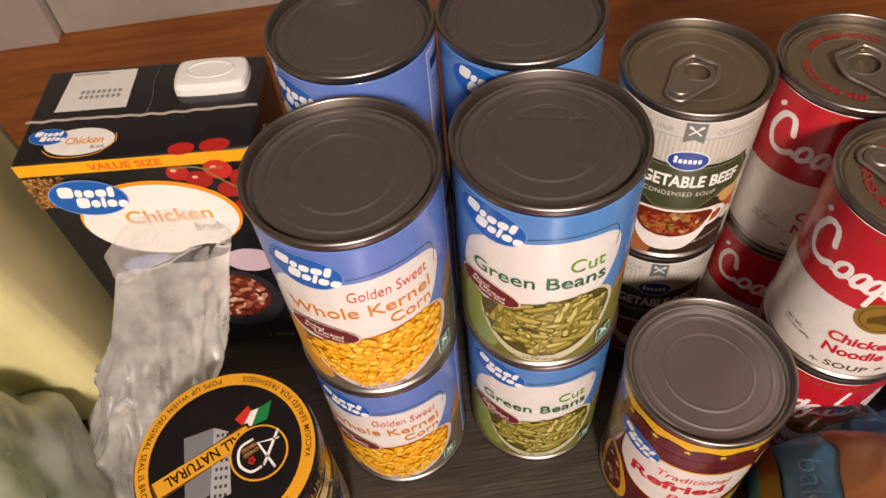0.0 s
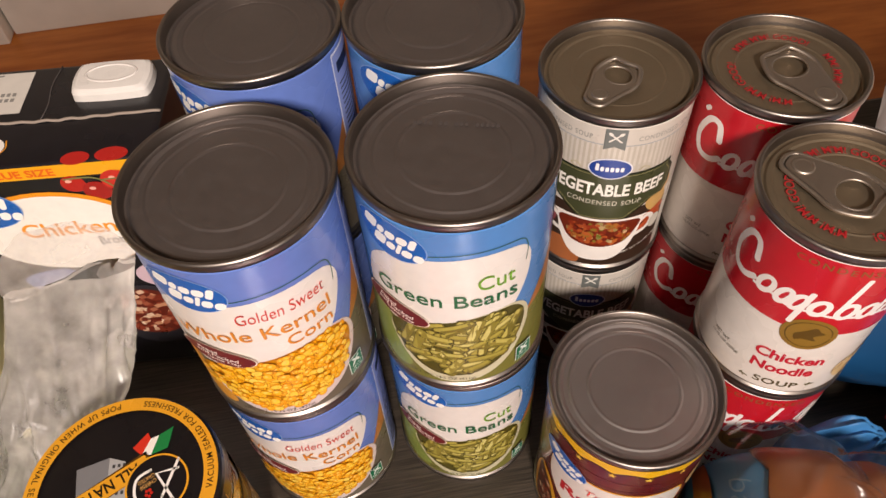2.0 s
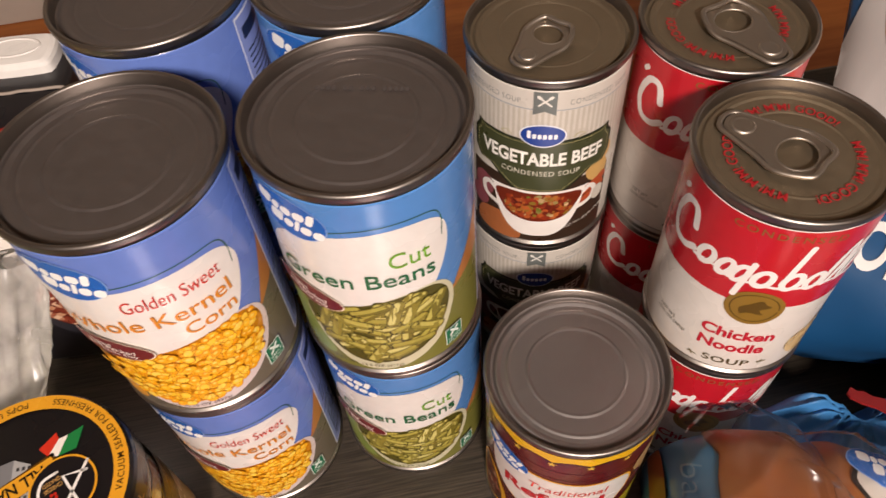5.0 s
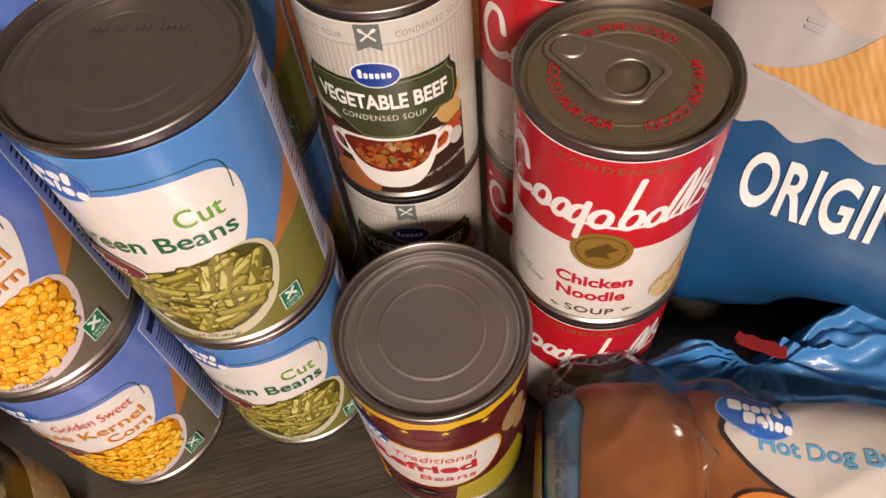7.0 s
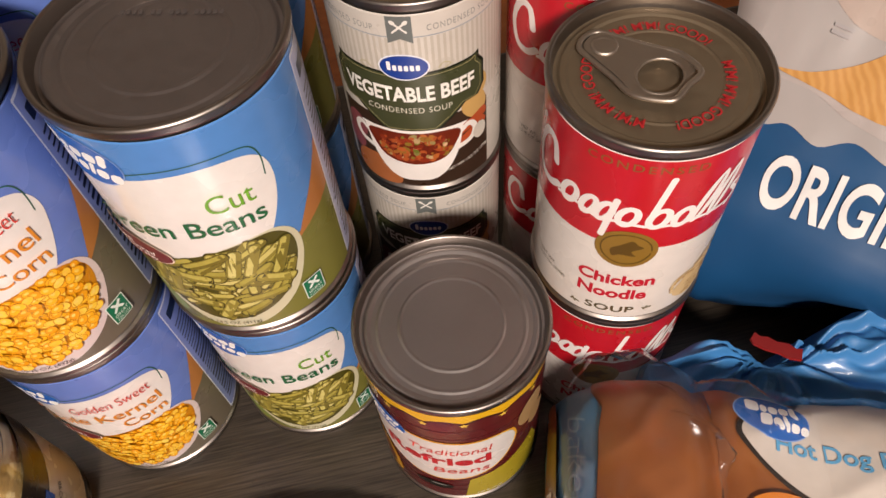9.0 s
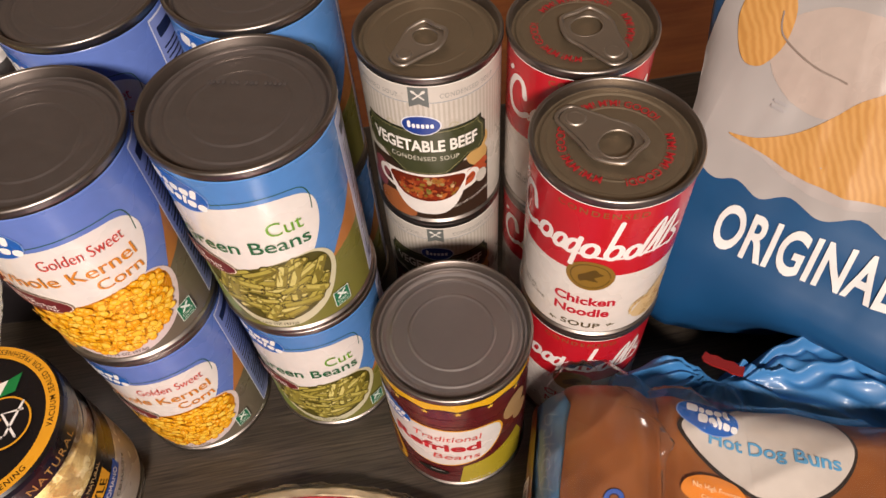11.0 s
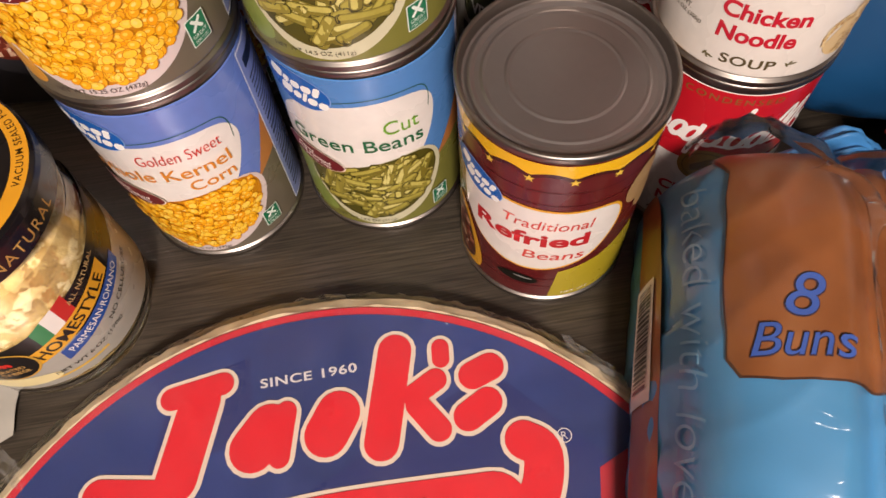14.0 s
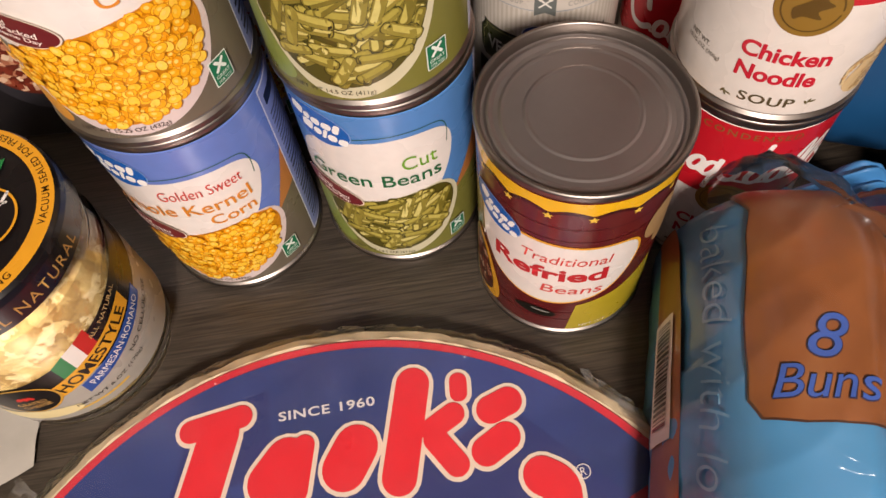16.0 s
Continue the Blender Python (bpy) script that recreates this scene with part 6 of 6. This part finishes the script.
    for i in range(NI - 1):
        for j in range(NJ - 1):
            bm.faces.new((grid[i, j], grid[i + 1, j], grid[i + 1, j + 1], grid[i, j + 1]))
    part("clear_fold", bm, film("bun_clear_film", (0.9, 0.88, 0.86, 1), 0.018, 0.17, 0.0003, 40, ior=1.2), body, "shiny clear folded film").visible_shadow = False
    # gathered tail, cinched by its clip: sharp folds run out from the neck
    bm = bmesh.new()
    neck = Vector((0.281, -0.0765, 0))
    rows = []
    for i in range(150):
        x = 0.228 + 0.172 * i / 149
        flare = min(1, abs(x - neck.x) / 0.045)
        y_back, y_front = -0.0700 + 0.011 * flare ** 0.8, -0.078 - 0.338 * (x - 0.183)
        crown = 0.0575 + 0.0125 * math.exp(-((x - 0.253) / 0.011) ** 2) + 0.006 * min(1, max(0, x - 0.295) / 0.04)
        row = []
        for j in range(80):
            v = j / 79
            y = y_back + (y_front - y_back) * v
            rise = math.sin(math.pi / 2 * min(1, v / 0.20)) ** 0.7
            dx, dy = x - neck.x, (y - neck.y) * 1.6
            r = math.hypot(dx, dy) + 1e-6
            c, d = dx / r, dy / r
            fold = 1 - 2.4 * abs(noise.noise(Vector((c * 2.2 + 3, d * 3.4, r * 16))))
            cross = 1 - 2.4 * abs(noise.noise(Vector((x * 60, y * 75 + x * 40, 5.5))))
            z = (crown - 0.010 * v + (0.0075 * fold + 0.0034 * cross) * min(1, r / 0.016)) * rise
            sway = 0.0030 * cross * (1 - v)
            row.append(bm.verts.new((x, y + sway, max(0.0012, z))))
        rows.append(row)
    for i in range(149):
        for j in range(79):
            bm.faces.new((rows[i][j], rows[i + 1][j], rows[i + 1][j + 1], rows[i][j + 1]))
    for edge in ([r[0] for r in rows], rows[-1], [r[-1] for r in rows][::-1], rows[0][::-1]):
        foot = [bm.verts.new((v.co.x, v.co.y, 0.001)) for v in edge]
        for k in range(len(edge) - 1):
            bm.faces.new((edge[k], edge[k + 1], foot[k + 1], foot[k]))
    bmesh.ops.recalc_face_normals(bm, faces=bm.faces)
    part("gathered_tail", bm, ink("#3a7ab4", 0.46, 0.12, 0.14, 26, 0.0008), g, "crumpled blue film tail")
    clip = bmesh.new()
    outline = [(-0.0105, -0.001), (-0.0095, 0.0032), (-0.0065, 0.0022), (-0.004, 0.0034), (0.0, 0.0024), (0.005, 0.0036), (0.008, 0.0022), (0.0105, 0.0034), (0.0108, -0.0028), (0.006, -0.004), (0.002, -0.0032), (-0.004, -0.0038), (-0.009, -0.003)]
    for z in (0.0, 0.0012):
        clip.faces.new([clip.verts.new((x, y, z)) for x, y in outline])
    vs = list(clip.verts)
    k = len(outline)
    for i in range(k):
        clip.faces.new((vs[i], vs[(i + 1) % k], vs[k + (i + 1) % k], vs[k + i]))
    bmesh.ops.recalc_face_normals(clip, faces=clip.faces)
    m = pose(0.2810, -0.0740, 0.0670, -12, 0, -38)
    for v in clip.verts:
        v.co = m @ v.co
    part("bag_clip", clip, ink("#841a18", 0.55), g, "small red plastic clip", smooth=False)
    return g


bun_bag()


# ---------------------------------------------------------------- bag of potato chips
CU, CH, CB = Vector((0.671, -0.741, 0)), Vector((0.741, 0.671, 0)), Vector((0.300, -0.010, 0))
DZ = ((0.0, 0.012), (0.006, -0.004), (0.014, -0.017), (0.025, -0.0265), (0.038, -0.0300), (0.052, -0.0290), (0.083, -0.0165), (0.105, 0.0), (0.13, 0.019), (0.165, 0.045), (0.20, 0.071), (0.26, 0.115), (0.30, 0.150))


def chip_depth(z):
    for (a, da), (b, db) in zip(DZ, DZ[1:]):
        if z <= b:
            t = (z - a) / (b - a)
            t = t * t * (3 - 2 * t) * 0.35 + t * 0.65
            return da + (db - da) * t
    return DZ[-1][1]


def chip_left(z):
    return -0.042 - 0.38 * max(0, z - 0.135)


def on_chips(a, z, lift):
    ap = max(a - chip_left(z), 0)
    d = chip_depth(z) + 0.014 * math.exp(-ap / 0.010) - 0.006 * min(1, ap / 0.08)
    k = min(1, max(0, (0.082 - z) / 0.050))
    d += 0.62 * max(0, a + 0.006) * k * k * (3 - 2 * k)
    s = Vector((a * 26, z * 26, 7))
    d += 0.0022 * noise.noise(s) + 0.0016 * abs(noise.noise(s * 2.4))
    return CB + CU * a + CH * (d - lift) + Vector((0, 0, z + lift * 0.5))


def chip_bag():
    g = thing("chip_bag", "blue and white bag of original potato chips standing upright", "bag", pose(0, 0, 0))
    bm = bmesh.new()
    zs = [0.0015 + 0.006 * i for i in range(48)]
    n = 46
    rows, backs = [], []
    for z in zs:
        l = chip_left(z)
        row, bk = [], []
        for j in range(n):
            a = l + (0.225 - l) * (j / (n - 1)) ** 1.3
            f = on_chips(a, z, 0)
            row.append(bm.verts.new(f))
            ap = a - l
            th = 0.055 * (1 - math.exp(-ap / 0.02)) * (0.35 + 0.65 * math.sin(math.pi * min(1, 0.25 + z / 0.36)))
            bk.append(row[-1] if j == 0 else bm.verts.new(f + CH * (th + 0.0006)))
        rows.append(row)
        backs.append(bk)
    for i in range(len(zs) - 1):
        for j in range(n - 1):
            bm.faces.new((rows[i][j], rows[i][j + 1], rows[i + 1][j + 1], rows[i + 1][j]))
            q = [backs[i][j], backs[i + 1][j], backs[i + 1][j + 1], backs[i][j + 1]]
            bm.faces.new(q)
    for i in range(len(zs) - 1):
        bm.faces.new((rows[i][-1], backs[i][-1], backs[i + 1][-1], rows[i + 1][-1]))
    for lv in (0, -1):
        for j in range(n - 1):
            q = [rows[lv][j], rows[lv][j + 1], backs[lv][j + 1], backs[lv][j]]
            q = list(dict.fromkeys(q))
            if len(q) > 2:
                bm.faces.new(q)
    bmesh.ops.recalc_face_normals(bm, faces=bm.faces)
    body = part("bag_film", bm, ink("#194c7a", 0.38, 0.12, 0.08, 18, 0.0012), g, "glossy blue plastic film")
    white = ink("#aaa5a2", 0.42, 0.08, 0.05, 16, 0.0010)
    wave = curve_line([(-0.05, 0.127), (-0.018, 0.1170), (-0.0039, 0.1210), (0.0104, 0.1190), (0.0228, 0.1245), (0.0403, 0.1225), (0.0547, 0.1285), (0.075, 0.125), (0.10, 0.131), (0.13, 0.126), (0.17, 0.132), (0.22, 0.13)], 5)
    up = []
    for (x0, y0), (x1, y1) in zip(wave, wave[1:]):
        up.append([(x0, y0), (x1, y1), (x1, 0.283), (x0, 0.283)])
    art("white_field", up, white, body, lambda x, y, l: on_chips(max(x, chip_left(y)), y, l), 0.0006, "white upper field", 0.006, 0.006)
    art("flavour_lettering", [words("ORIGINAL", 0.0415, 0.1065, 0.089, 0.0205, 5.0, 0.024, 0, 1.05)], ink("#e6e6e4", 0.32, 0.4), body, on_chips, 0.0009, "white capital lettering", 0.004, 0.004)
    chipm, nt, b = base_mat("printed_ridged_chip")
    co = nt.nodes.new("ShaderNodeTexCoord")
    wv = nt.nodes.new("ShaderNodeTexWave")
    wv.inputs["Scale"].default_value, wv.inputs["Distortion"].default_value, wv.inputs["Detail"].default_value = 120, 3.0, 2
    nt.links.new(co.outputs["Object"], wv.inputs["Vector"])
    nt.links.new(ramp(nt, wv.outputs["Fac"], [(0.1, lin("#be8a48")), (0.6, lin("#c8944f")), (0.95, lin("#cb9a57"))]), b.inputs["Base Color"])
    b.inputs["Roughness"].default_value = 0.5
    art("chip_shadow", [blob([(-0.016, 0.1345), (0.0, 0.134), (0.020, 0.130), (0.045, 0.1305), (0.06, 0.136), (0.04, 0.142)])], ink("#b4aca8", 0.32, 0.4), body, on_chips, 0.0008, "", 0.006, 0.006)
    art("chip_picture", [blob([(-0.018, 0.1365), (-0.006, 0.1395), (0.010, 0.147), (0.022, 0.158), (0.032, 0.170), (0.055, 0.182), (0.085, 0.180), (0.095, 0.160), (0.075, 0.142), (0.048, 0.1355), (0.036, 0.1345), (0.018, 0.134), (0.002, 0.1355)])], chipm, body, on_chips, 0.0011, "printed golden ridged chip", 0.006, 0.006)
    art("chip_picture", [blob([(-0.036, 0.172), (-0.027, 0.1635), (-0.018, 0.166), (-0.013, 0.178), (-0.018, 0.192), (-0.032, 0.195), (-0.040, 0.184)])], chipm, body, on_chips, 0.0010, "printed golden ridged chip", 0.006, 0.006)
    art("bowl_picture", [blob([(-0.020, 0.180), (-0.014, 0.166), (0.0, 0.1575), (0.016, 0.1555), (0.034, 0.164), (0.05, 0.185), (0.03, 0.196), (0.0, 0.194)])], ink("#b9aaa0", 0.3, 0.4), body, on_chips, 0.0008, "printed glass bowl", 0.006, 0.006)
    art("bowl_rim", stroke([(-0.0205, 0.186), (-0.016, 0.179), (0.0, 0.174), (0.02, 0.172)], 0.0007), ink("#8d7f76", 0.3), body, on_chips, 0.0013, "", 0.006, 0.006)
    art("small_bar", [rrect(-0.006, 0.1525 + 0.0022 * k, 0.002, 0.1537 + 0.0022 * k, 0.0003, 2) for k in range(2)], ink("#a8a4a4"), body, on_chips, 0.0013, "plain small-print bars", 0.006, 0.006)
    return g


chip_bag()
